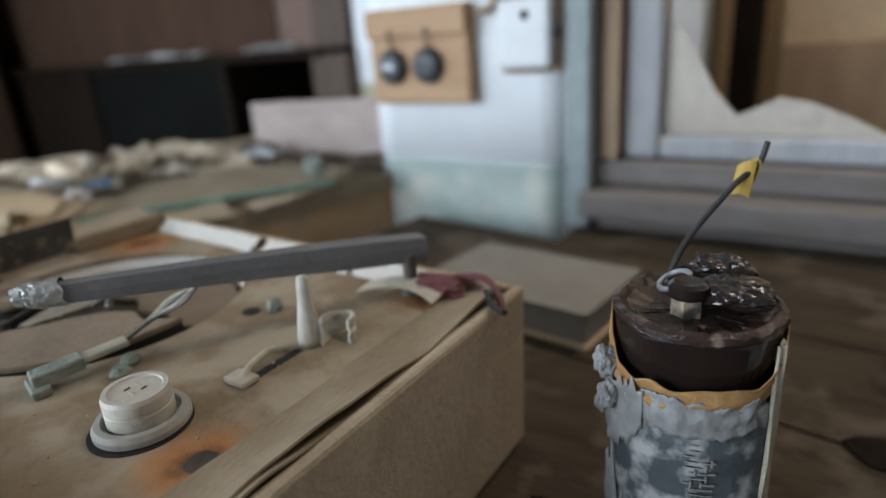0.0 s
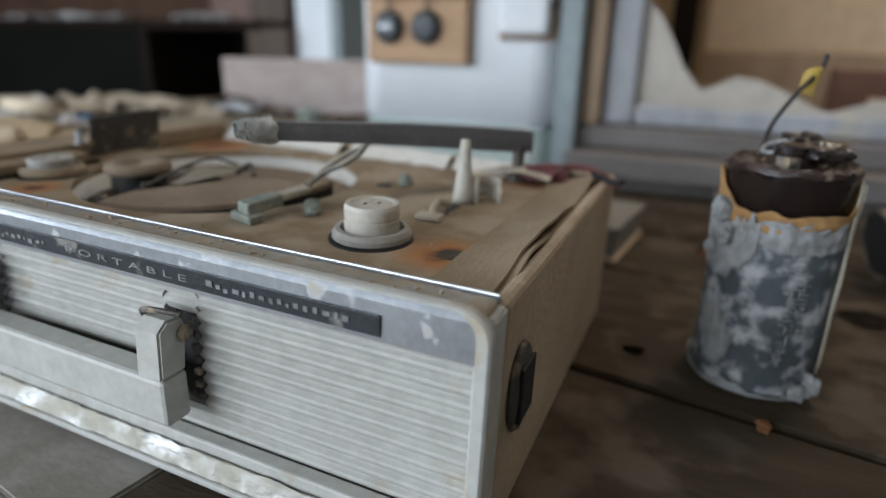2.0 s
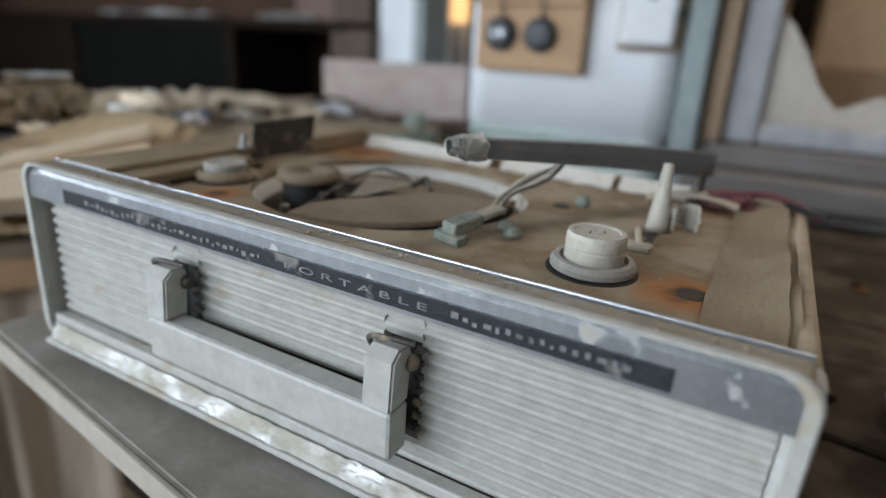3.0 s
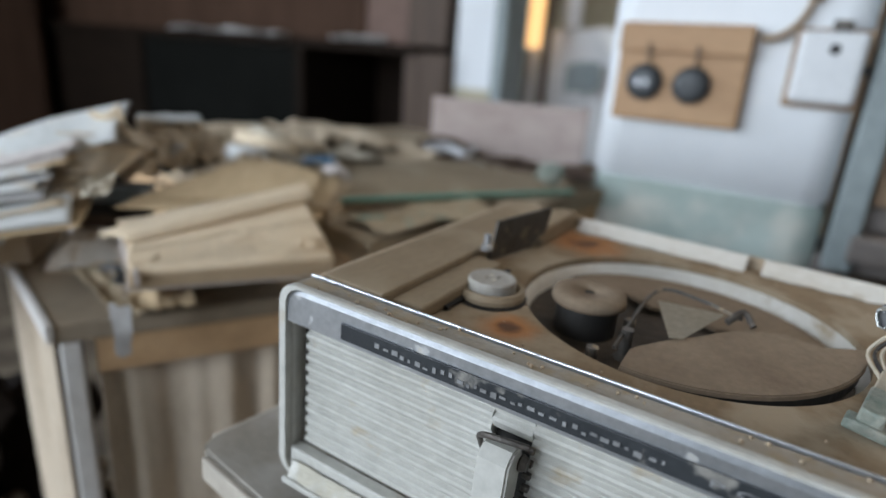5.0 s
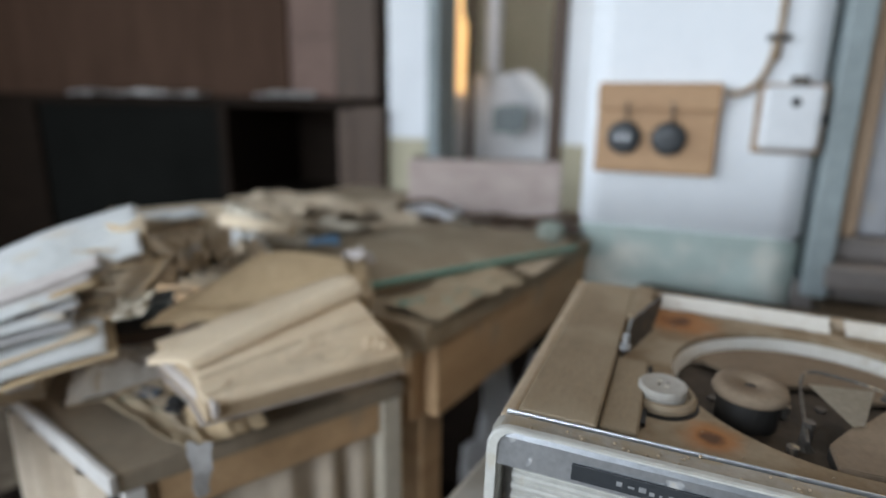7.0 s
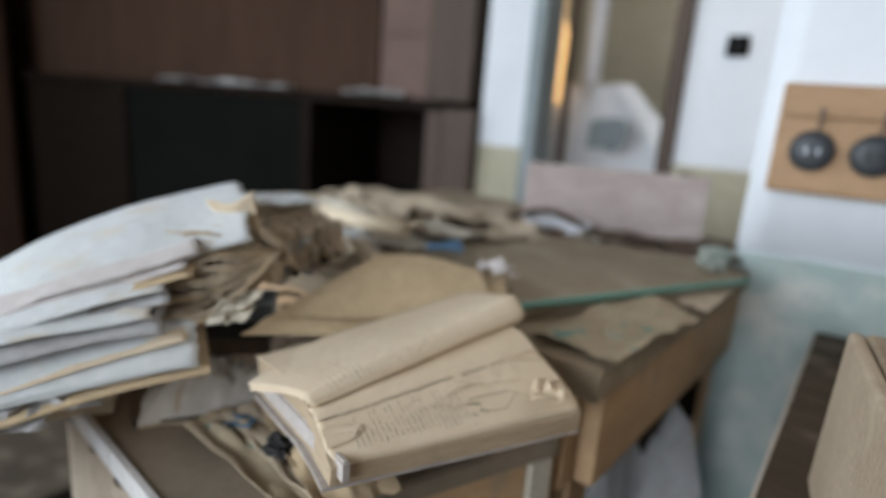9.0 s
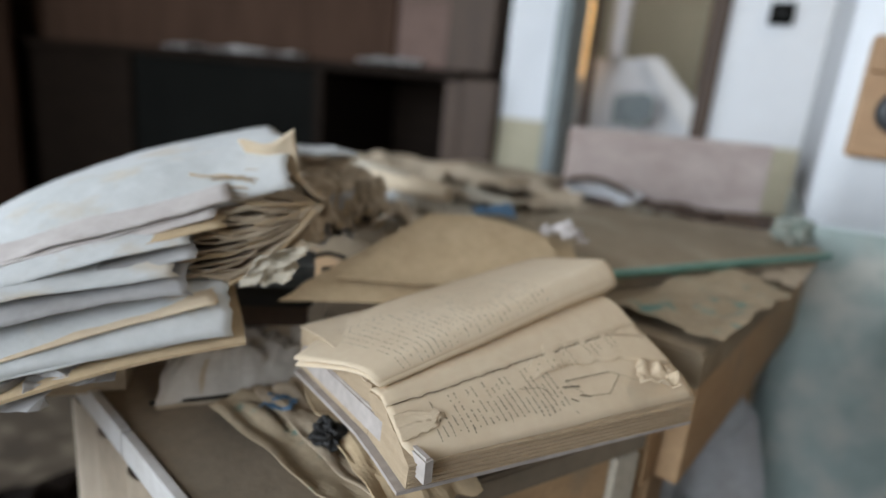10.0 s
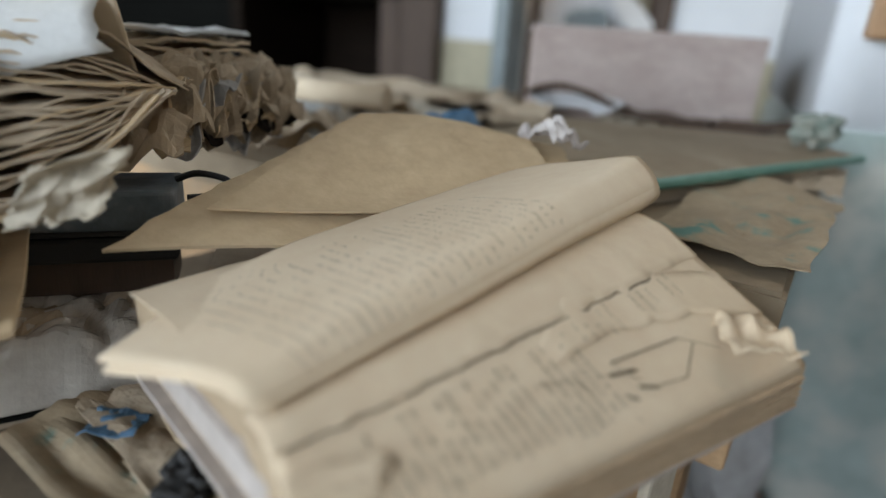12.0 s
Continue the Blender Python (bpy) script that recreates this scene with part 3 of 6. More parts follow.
dk = thing("hall_cupboard", (-0.6, 2.3, 0), "dark brown cupboard standing in the far hall", "cupboard")
part("body", box(-0.76, -0.40, 2.3, 2.7, 0, 1.9, 0.005), M_BROWN, dk)
part("side_panel", box(-0.785, -0.762, 2.29, 2.7, 0, 1.92, 0.003), M_BROWN, dk)

# ---- dark cupboard in a recess of the north wall ----
cu = thing("sideboard", (-2.4, 1.7, 0), "dark wooden sideboard with one open compartment", "sideboard")
SX1, SY = -1.235, 1.50
part("top", box(-4.1, -1.345, SY - 0.01, 1.98, 0.965, 0.995, 0.003), M_DARKWOOD_SHADE, cu)
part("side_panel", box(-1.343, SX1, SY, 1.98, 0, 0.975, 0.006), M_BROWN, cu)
part("divider", box(-1.905, -1.865, SY, 1.98, 0.05, 0.9645, 0.002), M_DARKWOOD_SHADE, cu)
part("divider", box(-2.98, -2.88, SY, 1.98, 0.05, 0.9645, 0.002), M_DARKWOOD_SHADE, cu)
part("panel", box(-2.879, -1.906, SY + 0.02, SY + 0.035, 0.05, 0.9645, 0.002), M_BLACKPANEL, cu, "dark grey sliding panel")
part("panel", box(-4.1, -2.981, SY + 0.02, SY + 0.035, 0.05, 0.9645, 0.002), M_DARKWOOD_SHADE, cu)
part("back", box(-1.864, -1.401, 1.95, 1.965, 0.05, 0.9645), M_DARKWOOD_SHADE, cu)
part("shelf", box(-1.864, -1.401, SY + 0.05, 1.949, 0.62, 0.64, 0.002), M_DARKWOOD_SHADE, cu)
part("base", box(-4.1, -1.401, SY + 0.01, 1.98, 0, 0.049), M_DARKWOOD_SHADE, cu)
part("post", box(-1.400, -1.3435, SY + 0.002, SY + 0.04, 0.05, 0.9645, 0.002), M_BROWN, cu)
tall = thing("wardrobe", (-2.6, 1.8, 1.0), "tall reddish brown wooden wardrobe doors above a sideboard", "wardrobe")
part("body", box(-4.1, -1.66, 1.60, 1.99, 0.996, 2.3, 0.004), M_WARDROBE, tall)
part("door", box(-1.655, -1.46, 1.61, 1.99, 0.996, 2.3, 0.004), M_REDBROWN, tall, "faded red-brown boarded door")
part("post", box(-1.455, -1.295, 1.585, 1.99, 0.996, 2.3, 0.004), M_BROWN, tall)
# Invented dark bulk that hides the lit west wall and keeps the corner dark.
tw = thing("corner_bulk", (-3.9, 0.7, 0), "dark brown cupboard-shaped bulk added to darken the left corner", "cupboard")
part("body", box(-4.15, -3.6, -0.15, 1.44, 0, 2.3, 0.006), M_WARDROBE, tw)
for k in range(2):
    part("door", box(-3.598, -3.58, -0.12 + 0.78 * k, 0.63 + 0.78 * k, 0.1, 2.25, 0.004), M_WARDROBE, tw)
for k in range(1, 6):
    part("lath", box(-1.653, -1.462, 1.604, 1.6095, 1.0 + 0.2 * k, 1.006 + 0.2 * k, 0.001), M_BROWN, tall)
for i, (x, w, dd) in enumerate(((-2.50, 0.30, 0.10), (-2.22, 0.22, 0.08), (-1.66, 0.12, 0.07), (-1.55, 0.07, 0.06), (-2.02, 0.09, 0.06))):
    sc = thing("paper_scrap", (x, 1.54, 0.995), "pale torn paper scrap on a dark sideboard", "paper", "scraps on the sideboard")
    part("sheet", sheet(lambda u, v: Vector((x + w * (u - .5) + 0.03 * wob(v * 3, i * 3), 1.500 + dd * (v - 0.2) + 0.03 * wob(u * 4, i * 2), 0.997 + 0.030 * abs(wob(u * 2.4 + i * 5, v * 2, 0)) + 0.012 * abs(wob(u * 6, v * 5, i)))), 14, 8, 0.001), M_DEBRIS, sc)

# ---- table with the record player ----
TR = pose(-0.457, -0.012, 0, 0, 0, -8.5)
tb = thing("table", (-0.457, -0.012, 0), "dusty brown wooden table with cracked boards", "table")
W, D = 1.24, 0.665
ys = [0.0, 0.243, 0.43, 0.56, D]


def tabletop_plank(y0, y1):
    o = rounded(0.0, W, y0 + (0.0035 if abs(y0 - 0.243) < 1e-6 else 0.0008), y1 - 0.0008, 0.002, 4)
    return slab(o, 0.732, 0.75, TR, bevel=0.0015)


for i, (a, b) in enumerate(zip(ys, ys[1:])):
    if i:
        part("plank", tabletop_plank(a, b), M_TABLE, tb)
part("plank", slab([(0.30, 0.0008), (W, 0.0008), (W, 0.240), (0.30, 0.240)], 0.732, 0.75, TR, bevel=0.0015), M_TABLE, tb)
# Left stretch in a lighter material than the right: dust plus painted window light.
part("plank", slab(rounded(0.0, 0.2985, 0.0008, 0.240, 0.012, 4), 0.732, 0.75, TR, bevel=0.0015), M_TABLE_GREY_LIT, tb, "grey dusty worn board, coloured lighter as if window-lit")
part("plank", slab([(-0.131, 0.6135), (0.845, 0.4685), (0.845, 0.688), (-0.131, 0.688)], 0.732, 0.75, bevel=0.0015), M_TABLE, tb)
part("edge_band", box(0.012, W - 0.012, -0.003, 0.0006, 0.7335, 0.7485, 0.001, TR), M_TABLE_EDGE, tb, "pale worn front edge")
part("edge_band", box(-0.003, 0.0006, 0.012, D - 0.01, 0.7335, 0.7485, 0.001, TR), M_TABLE_EDGE, tb, "pale worn side edge")
# Underside parts in near-black, so the shade below the top is in their colour.
part("batten", box(0.06, W - 0.06, 0.22, 0.27, 0.722, 0.7315, 0.001, TR), M_DARKWOOD_SHADE, tb)
part("apron", box(0.03, W - 0.03, 0.055, 0.075, 0.60, 0.7315, 0.002, TR), M_DARKWOOD_SHADE, tb)
part("apron", box(0.03, W - 0.03, D - 0.05, D - 0.03, 0.62, 0.7315, 0.002, TR), M_DARKWOOD_SHADE, tb)
part("apron", box(0.03, 0.05, 0.076, D - 0.051, 0.62, 0.7315, 0.002, TR), M_TABLE, tb)
for lx in (0.03, W - 0.08):
    for ly in (0.076, D - 0.105):
        part("leg", box(lx + 0.021, lx + 0.071, ly, ly + 0.05, 0, 0.731, 0.004, TR), M_TABLE, tb)

# ---- desk behind ----
DR = pose(-0.528, 0.238, 0, 0, 0, -11.0)
de = thing("desk", (-0.53, 0.235, 0), "old light brown wooden desk buried under papers", "desk")
part("top", slab([(-0.66, 0), (0, 0), (0, 0.66), (-0.66, 0.66)], 0.776, 0.80, DR, bevel=0.002), M_DESKTOP, de)
part("apron", box(-0.022, -0.006, 0.03, 0.63, 0.690, 0.7755, 0.002, DR), M_DESK, de, "warm brown side rail")
part("apron", box(-0.64, -0.023, 0.008, 0.026, 0.690, 0.7755, 0.002, DR), M_DESK, de)
# Dark panels added where the space under the desk is only shaded.
part("back_panel", box(-0.64, -0.023, 0.63, 0.648, 0.06, 0.7755, 0.002, DR), M_DARKWOOD_SHADE, de)
part("side_panel", box(-0.600, -0.585, 0.067, 0.589, 0.10, 0.7755, 0.002, DR), M_DARKWOOD_SHADE, de)
for lx in (-0.062, -0.64):
    for ly in (0.027, 0.59):
        part("leg", box(lx, lx + 0.039, ly, ly + 0.039, 0, 0.7755, 0.003, DR), M_DESK, de)

# ---- low cabinet with a curtain ----
CA = math.degrees(math.atan2(0.215, 0.125))
CR = pose(-0.676, 0.018, 0, 0, 0, CA)          # x runs along the curtained front, y to the left along the other face
ca = thing("cabinet", (-0.676, 0.018, 0), "low wooden cabinet with a dusty pleated curtain front", "cabinet")
CH = 0.745
part("top", slab([(0.0, 0.0), (0.25, 0.0), (0.25, 0.30), (0.05, 0.26), (-0.066, 0.25)], CH - 0.016, CH, CR, bevel=0.0015), M_CAB, ca)
CL = CR @ pose(0, 0, 0, 0, 0, 14.5)
part("top_trim", box(-0.0065, -0.0008, -0.002, 0.118, CH - 0.014, CH + 0.002, 0.001, CL), M_CAB_TRIM, ca, "pale edge strip")
part("top_trim", box(-0.0065, -0.0008, 0.120, 0.252, CH - 0.014, CH + 0.002, 0.001, CL), M_CAB_TRIM, ca, "pale edge strip")
part("side_panel", box(0.012, 0.024, 0.03, 0.24, 0, CH - 0.017, 0.001, CL), M_CAB, ca)
part("post", box(0.002, 0.018, -0.002, 0.018, 0, CH - 0.017, 0.002, CR), M_CAB_TRIM, ca, "pale corner post")
part("post", box(0.226, 0.248, 0.0, 0.022, 0, CH - 0.017, 0.002, CR), M_FABRIC, ca)
part("rail", box(0.027, 0.225, 0.004, 0.016, CH - 0.05, CH - 0.0175, 0.001, CR), M_DESK, ca)


def curtain(u, v):
    x = 0.028 + 0.196 * u
    d = 0.013 * math.sin(u * 23 + 1.8 * math.sin(u * 8)) * (0.35 + 0.65 * (1 - v)) + 0.004 * wob(u * 3, v, 2, 4)
    return CR @ Vector((x, 0.019 + d, 0.05 + (CH - 0.105) * v))


part("curtain", sheet(curtain, 90, 12, 0.0015), M_CLOTH, ca, "dusty beige pleated curtain", smooth=True)


def curtain_side(u, v):
    y = 0.03 + 0.19 * u
    return CL @ Vector((0.002 + 0.005 * math.sin(u * 24), y, 0.05 + (CH - 0.075) * v))


part("curtain", sheet(curtain_side, 50, 6, 0.0015), M_CLOTH, ca, smooth=True)

# ---- record player ----


def plate_with_hole(x0, x1, y0, y1, cx, cy, r, z0, z1, n=72):
    bm = bmesh.new()
    loops = []
    for z in (z0, z1):
        inner, outer = [], []
        for k in range(n):
            a = 2 * math.pi * k / n
            c, s = math.cos(a), math.sin(a)
            t = min((x1 - cx) / c if c > 1e-9 else 9, (x0 - cx) / c if c < -1e-9 else 9, (y1 - cy) / s if s > 1e-9 else 9, (y0 - cy) / s if s < -1e-9 else 9)
            inner.append(bm.verts.new((cx + r * c, cy + r * s, z)))
            outer.append(bm.verts.new((cx + t * c, cy + t * s, z)))
        for c, (px, py) in enumerate(((x1, y1), (x0, y1), (x0, y0), (x1, y0))):
            near = min(outer, key=lambda v: (v.co.x - px) ** 2 + (v.co.y - py) ** 2)
            near.co.x, near.co.y = px, py
        loops.append((inner, outer))
    (i0, o0), (i1, o1) = loops
    for k in range(n):
        j = (k + 1) % n
        bm.faces.new((i1[k], i1[j], o1[j], o1[k]))
        bm.faces.new((i0[k], o0[k], o0[j], i0[j]))
        bm.faces.new((i0[k], i0[j], i1[j], i1[k]))
        bm.faces.new((o0[k], o1[k], o1[j], o0[j]))
    return bm


def stain_on(m, spots, color, dark):
    """Rust spots of their own shape round given places of a material."""
    nt = m.node_tree
    N, L = nt.nodes, nt.links
    b = N["Principled BSDF"]
    tc = N.new("ShaderNodeTexCoord")
    nz = N.new("ShaderNodeTexNoise")
    nz.inputs["Scale"].default_value, nz.inputs["Detail"].default_value = 90, 6
    L.new(tc.outputs["Object"], nz.inputs[0])
    for x, y, z, r in spots:
        d = N.new("ShaderNodeVectorMath")
        d.operation = "DISTANCE"
        d.inputs[1].default_value = (x, y, z)
        L.new(tc.outputs["Object"], d.inputs[0])
        add = N.new("ShaderNodeMath")
        add.operation = "MULTIPLY_ADD"
        add.inputs[1].default_value, add.inputs[2].default_value = r * 0.7, -r * 0.35
        L.new(nz.outputs[0], add.inputs[0])
        s = N.new("ShaderNodeMath")
        s.operation = "ADD"
        L.new(d.outputs["Value"], s.inputs[0])
        L.new(add.outputs[0], s.inputs[1])
        for lo, hi, col, top in ((r * 0.25, r, color, 0.85), (r * 0.05, r * 0.45, dark, 0.8)):
            mr = N.new("ShaderNodeMapRange")
            mr.interpolation_type = "SMOOTHSTEP"
            mr.inputs[1].default_value, mr.inputs[2].default_value, mr.inputs[3].default_value, mr.inputs[4].default_value = lo, hi, top, 0
            L.new(s.outputs[0], mr.inputs[0])
            mx = N.new("ShaderNodeMix")
            mx.data_type = "RGBA"
            mx.inputs[7].default_value = (*col, 1)
            L.new(mr.outputs[0], mx.inputs[0])
            L.new(b.inputs["Base Color"].links[0].from_socket, mx.inputs[6])
            L.new(mx.outputs[2], b.inputs["Base Color"])


stain_on(M_DECK, [(-0.046, 0.062, 0.853, 0.030), (-0.052, 0.222, 0.853, 0.026), (-0.318, 0.205, 0.853, 0.036), (-0.30, 0.045, 0.853, 0.02), (-0.09, 0.245, 0.853, 0.02)],
         (0.40, 0.155, 0.04), (0.045, 0.026, 0.02))

rp = thing("record_player", (-0.2, 0.13, 0.75), "dusty ivory portable record player, broken open, standing on a table", "record player")
BY = 0.248
for fx in (-0.37, -0.03):
    for fy in (0.03, 0.235):
        part("foot", cyl(0.009, 0.008, 0.7462 if fx < -0.2 else 0.7540, 0.757, fx, fy, 20), M_BLACK, rp)
part("bottom_board", box(-0.394, -0.005, 0.012, BY - 0.006, 0.757, 0.764), M_CASE, rp)


def side_wall(x0, x1):
    bm = box(x0, x1, 0.011, BY, 0.757, 0.8605, 0.0025)
    return bm


part("side_panel", side_wall(-0.007, 0.0), M_CASE, rp, "tan leatherette side")
part("side_panel", side_wall(-0.400, -0.392), M_CASE, rp, "tan leatherette side")
part("back_panel", box(-0.3915, -0.0075, BY - 0.007, BY, 0.757, 0.8600, 0.0015), M_CASE, rp)
CX, CY, CRAD = -0.234, 0.126, 0.0865
part("deck", plate_with_hole(-0.391, -0.0085, 0.012, BY - 0.008, CX, CY, CRAD, 0.849, 0.853), M_DECK, rp, "rust-stained dusty deck plate")
part("basin", lathe([(0.0, 0.826), (0.075, 0.826), (0.083, 0.830), (0.0870, 0.838), (0.0885, 0.8488), (0.0864, 0.8488), (0.0845, 0.840), (0.080, 0.8335), (0.070, 0.829), (0.0, 0.829)], CX, CY, 64), M_BASIN, rp, "white plastic turntable well", smooth=True)

part("well_floor", cyl(0.0805, 0.0832, 0.8340, 0.8395, CX, CY, 48), M_WELL, rp, "dark brown-black well floor")

# left rail of two boards with a slot
part("rail_board", box(-0.3915, -0.353, 0.014, BY - 0.009, 0.8535, 0.8635, 0.0015), M_BOARDSTRIP, rp)
part("rail_board", box(-0.3525, -0.334, 0.020, 0.105, 0.8535, 0.8605, 0.0015), M_BOARDSTRIP, rp)
part("rail_board", box(-0.3525, -0.338, 0.165, BY - 0.010, 0.8535, 0.866, 0.0015), M_BOARDSTRIP, rp)
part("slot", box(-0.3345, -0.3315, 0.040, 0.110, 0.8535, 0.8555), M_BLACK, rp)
part("screw", lathe([(0.0035, 0.8635), (0.0035, 0.866), (0.0022, 0.867), (0.0022, 0.873), (0.0, 0.8735)], -0.349, 0.110, 16), M_CHROME, rp)
part("bracket", sheet(lambda u, v: Vector((-0.351 + 0.016 * u + 0.004 * v, 0.118 + 0.045 * u, 0.8540 + 0.026 * v + 0.004 * u)), 6, 4, 0.0015), M_MECH, rp, "dark bent metal plate")

# front: ribbed grille, bezel, name strip, foil
def ribbed(x0, x1, z0, z1, n, depth, y0):
    bm = bmesh.new()
    pts = []
    h = (z1 - z0) / n
    for k in range(n):
        z = z0 + k * h
        pts += [(y0, z), (y0 - depth, z + h * 0.55), (y0 - depth * 0.92, z + h * 0.80), (y0, z + h * 0.97)]
    pts += [(y0, z1), (y0 + 0.008, z1), (y0 + 0.008, z0)]
    a = [bm.verts.new((x0, y, z)) for y, z in pts]
    b = [bm.verts.new((x1, y, z)) for y, z in pts]
    for k in range(len(pts)):
        j = (k + 1) % len(pts)
        bm.faces.new((a[k], a[j], b[j], b[k]))
    bm.faces.new(a[::-1])
    bm.faces.new(b)
    return bm


HL, HR = -0.271, -0.1405                       # middles of the two handle posts
Z0, Z1 = 0.7715, 0.8435
NR = 12
part("grille", ribbed(HL - 0.0118, HR + 0.0066, Z0, Z0 + 0.0118, 2, 0.0022, 0.003), M_IVORY, rp)
part("grille_back", box(-0.3944, -0.3888, 0.0062, 0.0105, Z0, Z1), M_MECH, rp)
front = part("grille", ribbed(-0.3890, HL - 0.012, Z0, Z1, NR, 0.0022, 0.003), M_IVORY, rp, "ivory ribbed plastic grille")
part("grille", ribbed(HL + 0.0068, HR - 0.012, Z0 + 0.03, Z1, NR - 5, 0.0022, 0.003), M_IVORY, rp)
part("grille", ribbed(HR + 0.0068, -0.0075, Z0, Z1, NR, 0.0022, 0.003), M_IVORY, rp)
for hx in (HL, HR):
    part("grille", ribbed(hx - 0.0118, hx + 0.0066, 0.8292, Z1, 2, 0.002, 0.003), M_IVORY, rp)
# Black backing paints the shade inside the recesses round the handle.
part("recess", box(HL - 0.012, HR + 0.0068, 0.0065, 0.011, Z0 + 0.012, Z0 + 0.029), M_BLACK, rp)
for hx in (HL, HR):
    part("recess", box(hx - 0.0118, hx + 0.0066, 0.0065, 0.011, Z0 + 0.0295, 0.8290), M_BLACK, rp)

# bezel
part("top_rail", box(-0.396, -0.003, -0.0035, 0.0105, 0.8570, 0.8625, 0.0018), M_RAIL, rp, "dusty flat metal top rail")
part("top_line", box(-0.396, -0.003, 0.0105, 0.0118, 0.8590, 0.8635, 0.0005), M_CHROME, rp, "thin metal edge line")
part("chrome_band", slab([(-0.0062, 0.8445), (0.002, 0.8445), (0.002, 0.8565), (-0.0040, 0.8612), (-0.0055, 0.8590)], -0.3955, -0.0045, m=Matrix(((0, 0, 1, 0), (1, 0, 0, 0), (0, 1, 0, 0), (0, 0, 0, 1)))), M_CHROME, rp, "worn chrome band")
strip = part("name_strip", box(-0.360, -0.040, -0.0069, -0.0060, 0.8465, 0.8545, 0.0002), M_STRIP, rp, "dark printed name strip")


def front_frame(x0, x1, z0, z1, r, side, top, y0, y1):
    """A thin rounded frame round the front, seen as a bright edge."""
    outer, inner = rounded(x0, x1, z0, z1, r, 8), rounded(x0 + side, x1 - side, z0 + top, z1 - top, r - top, 8)
    bm = bmesh.new()
    loops = [[bm.verts.new((x, y, z)) for x, z in ring] for ring, y in ((outer, y0 + 0.0012), (rounded(x0 + 0.001, x1 - 0.001, z0 + 0.0005, z1 - 0.0005, r, 8), y0), (inner, y0), (inner, y1), (outer, y1))]
    for a, b in zip(loops, loops[1:] + loops[:1]):
        for k in range(len(a)):
            j = (k + 1) % len(a)
            bm.faces.new((a[k], a[j], b[j], b[k]))
    return bm


for bx0, bx1 in ((-0.0070, 0.0003), (-0.3998, -0.3945)):
    part("corner_block", slab(rounded(bx0, bx1, -0.0029, 0.0112, 0.002, 4), 0.7575, 0.8600, bevel=0.001), M_IVORY, rp)
part("front_frame", front_frame(-0.4005, 0.0008, 0.7560, 0.8642, 0.011, 0.0052, 0.0014, -0.0072, -0.0030), M_IVORY, rp, "thin rounded ivory frame")


def foil(u, v):
    x = -0.3900 + 0.381 * u
    return Vector((x, -0.0065 - 0.004 * (1 - v) + 0.0011 * wob(x * 60, v * 3, 0) + 0.0006 * wob(x * 190, v * 9, 4), 0.7575 + 0.0085 * v + 0.0007 * wob(x * 80, v * 4, 5)))


part("bottom_foil", sheet(foil, 220, 6, 0.001), M_ALU, rp, "crinkled peeling foil strip")
part("bottom_rail", box(-0.394, -0.008, -0.0045, 0.003, 0.7572, 0.7710, 0.001), M_IVORY, rp)
part("bottom_line", box(-0.3925, -0.006, -0.0125, -0.0100, 0.7545, 0.7580, 0.0010), M_IVORY, rp, "thin pale bottom edge")


def letter(text, x0, x1, z, size):
    cu_ = bpy.data.curves.new("lettering", "FONT")
    cu_.body, cu_.size, cu_.extrude = text, size, 0.0001
    ob = bpy.data.objects.new("lettering", cu_)
    scene.collection.objects.link(ob)
    bpy.context.view_layer.update()
    w = ob.dimensions.x
    me = bpy.data.meshes.new_from_object(ob.evaluated_get(bpy.context.evaluated_depsgraph_get()))
    bpy.data.objects.remove(ob)
    me.transform(pose(x0, -0.0071, z, 90) @ Matrix.Diagonal(((x1 - x0) / w, 1, 1, 1)))
    me.materials.append(M_SILVER)
    o = new("lettering", me)
    o.parent = strip
    return o


letter("P O R T A B L E", -0.200, -0.129, 0.8490, 0.0040)
rr = random.Random(5)
bars = bmesh.new()
for x0, x1 in ((-0.340, -0.214), (-0.118, -0.052)):
    x = x0
    while x < x1:
        w = rr.uniform(0.0012, 0.0032)
        z = 0.8484 + rr.uniform(0, 0.0015)
        box(x, min(x + w, x1), -0.0073, -0.0070, z, z + rr.uniform(0.0010, 0.0026), 0, bm=bars)
        x += w + rr.uniform(0.0012, 0.0026)
part("lettering", bars, M_SILVER, strip, "worn unreadable silver lettering")["kind"] = "stuff"

# handle
hd = part("handle", box(HL - 0.0085, HR + 0.0060, -0.0190, -0.0060, 0.7860, 0.8080, 0.002), M_IVORY, rp, "ivory plastic carrying handle")
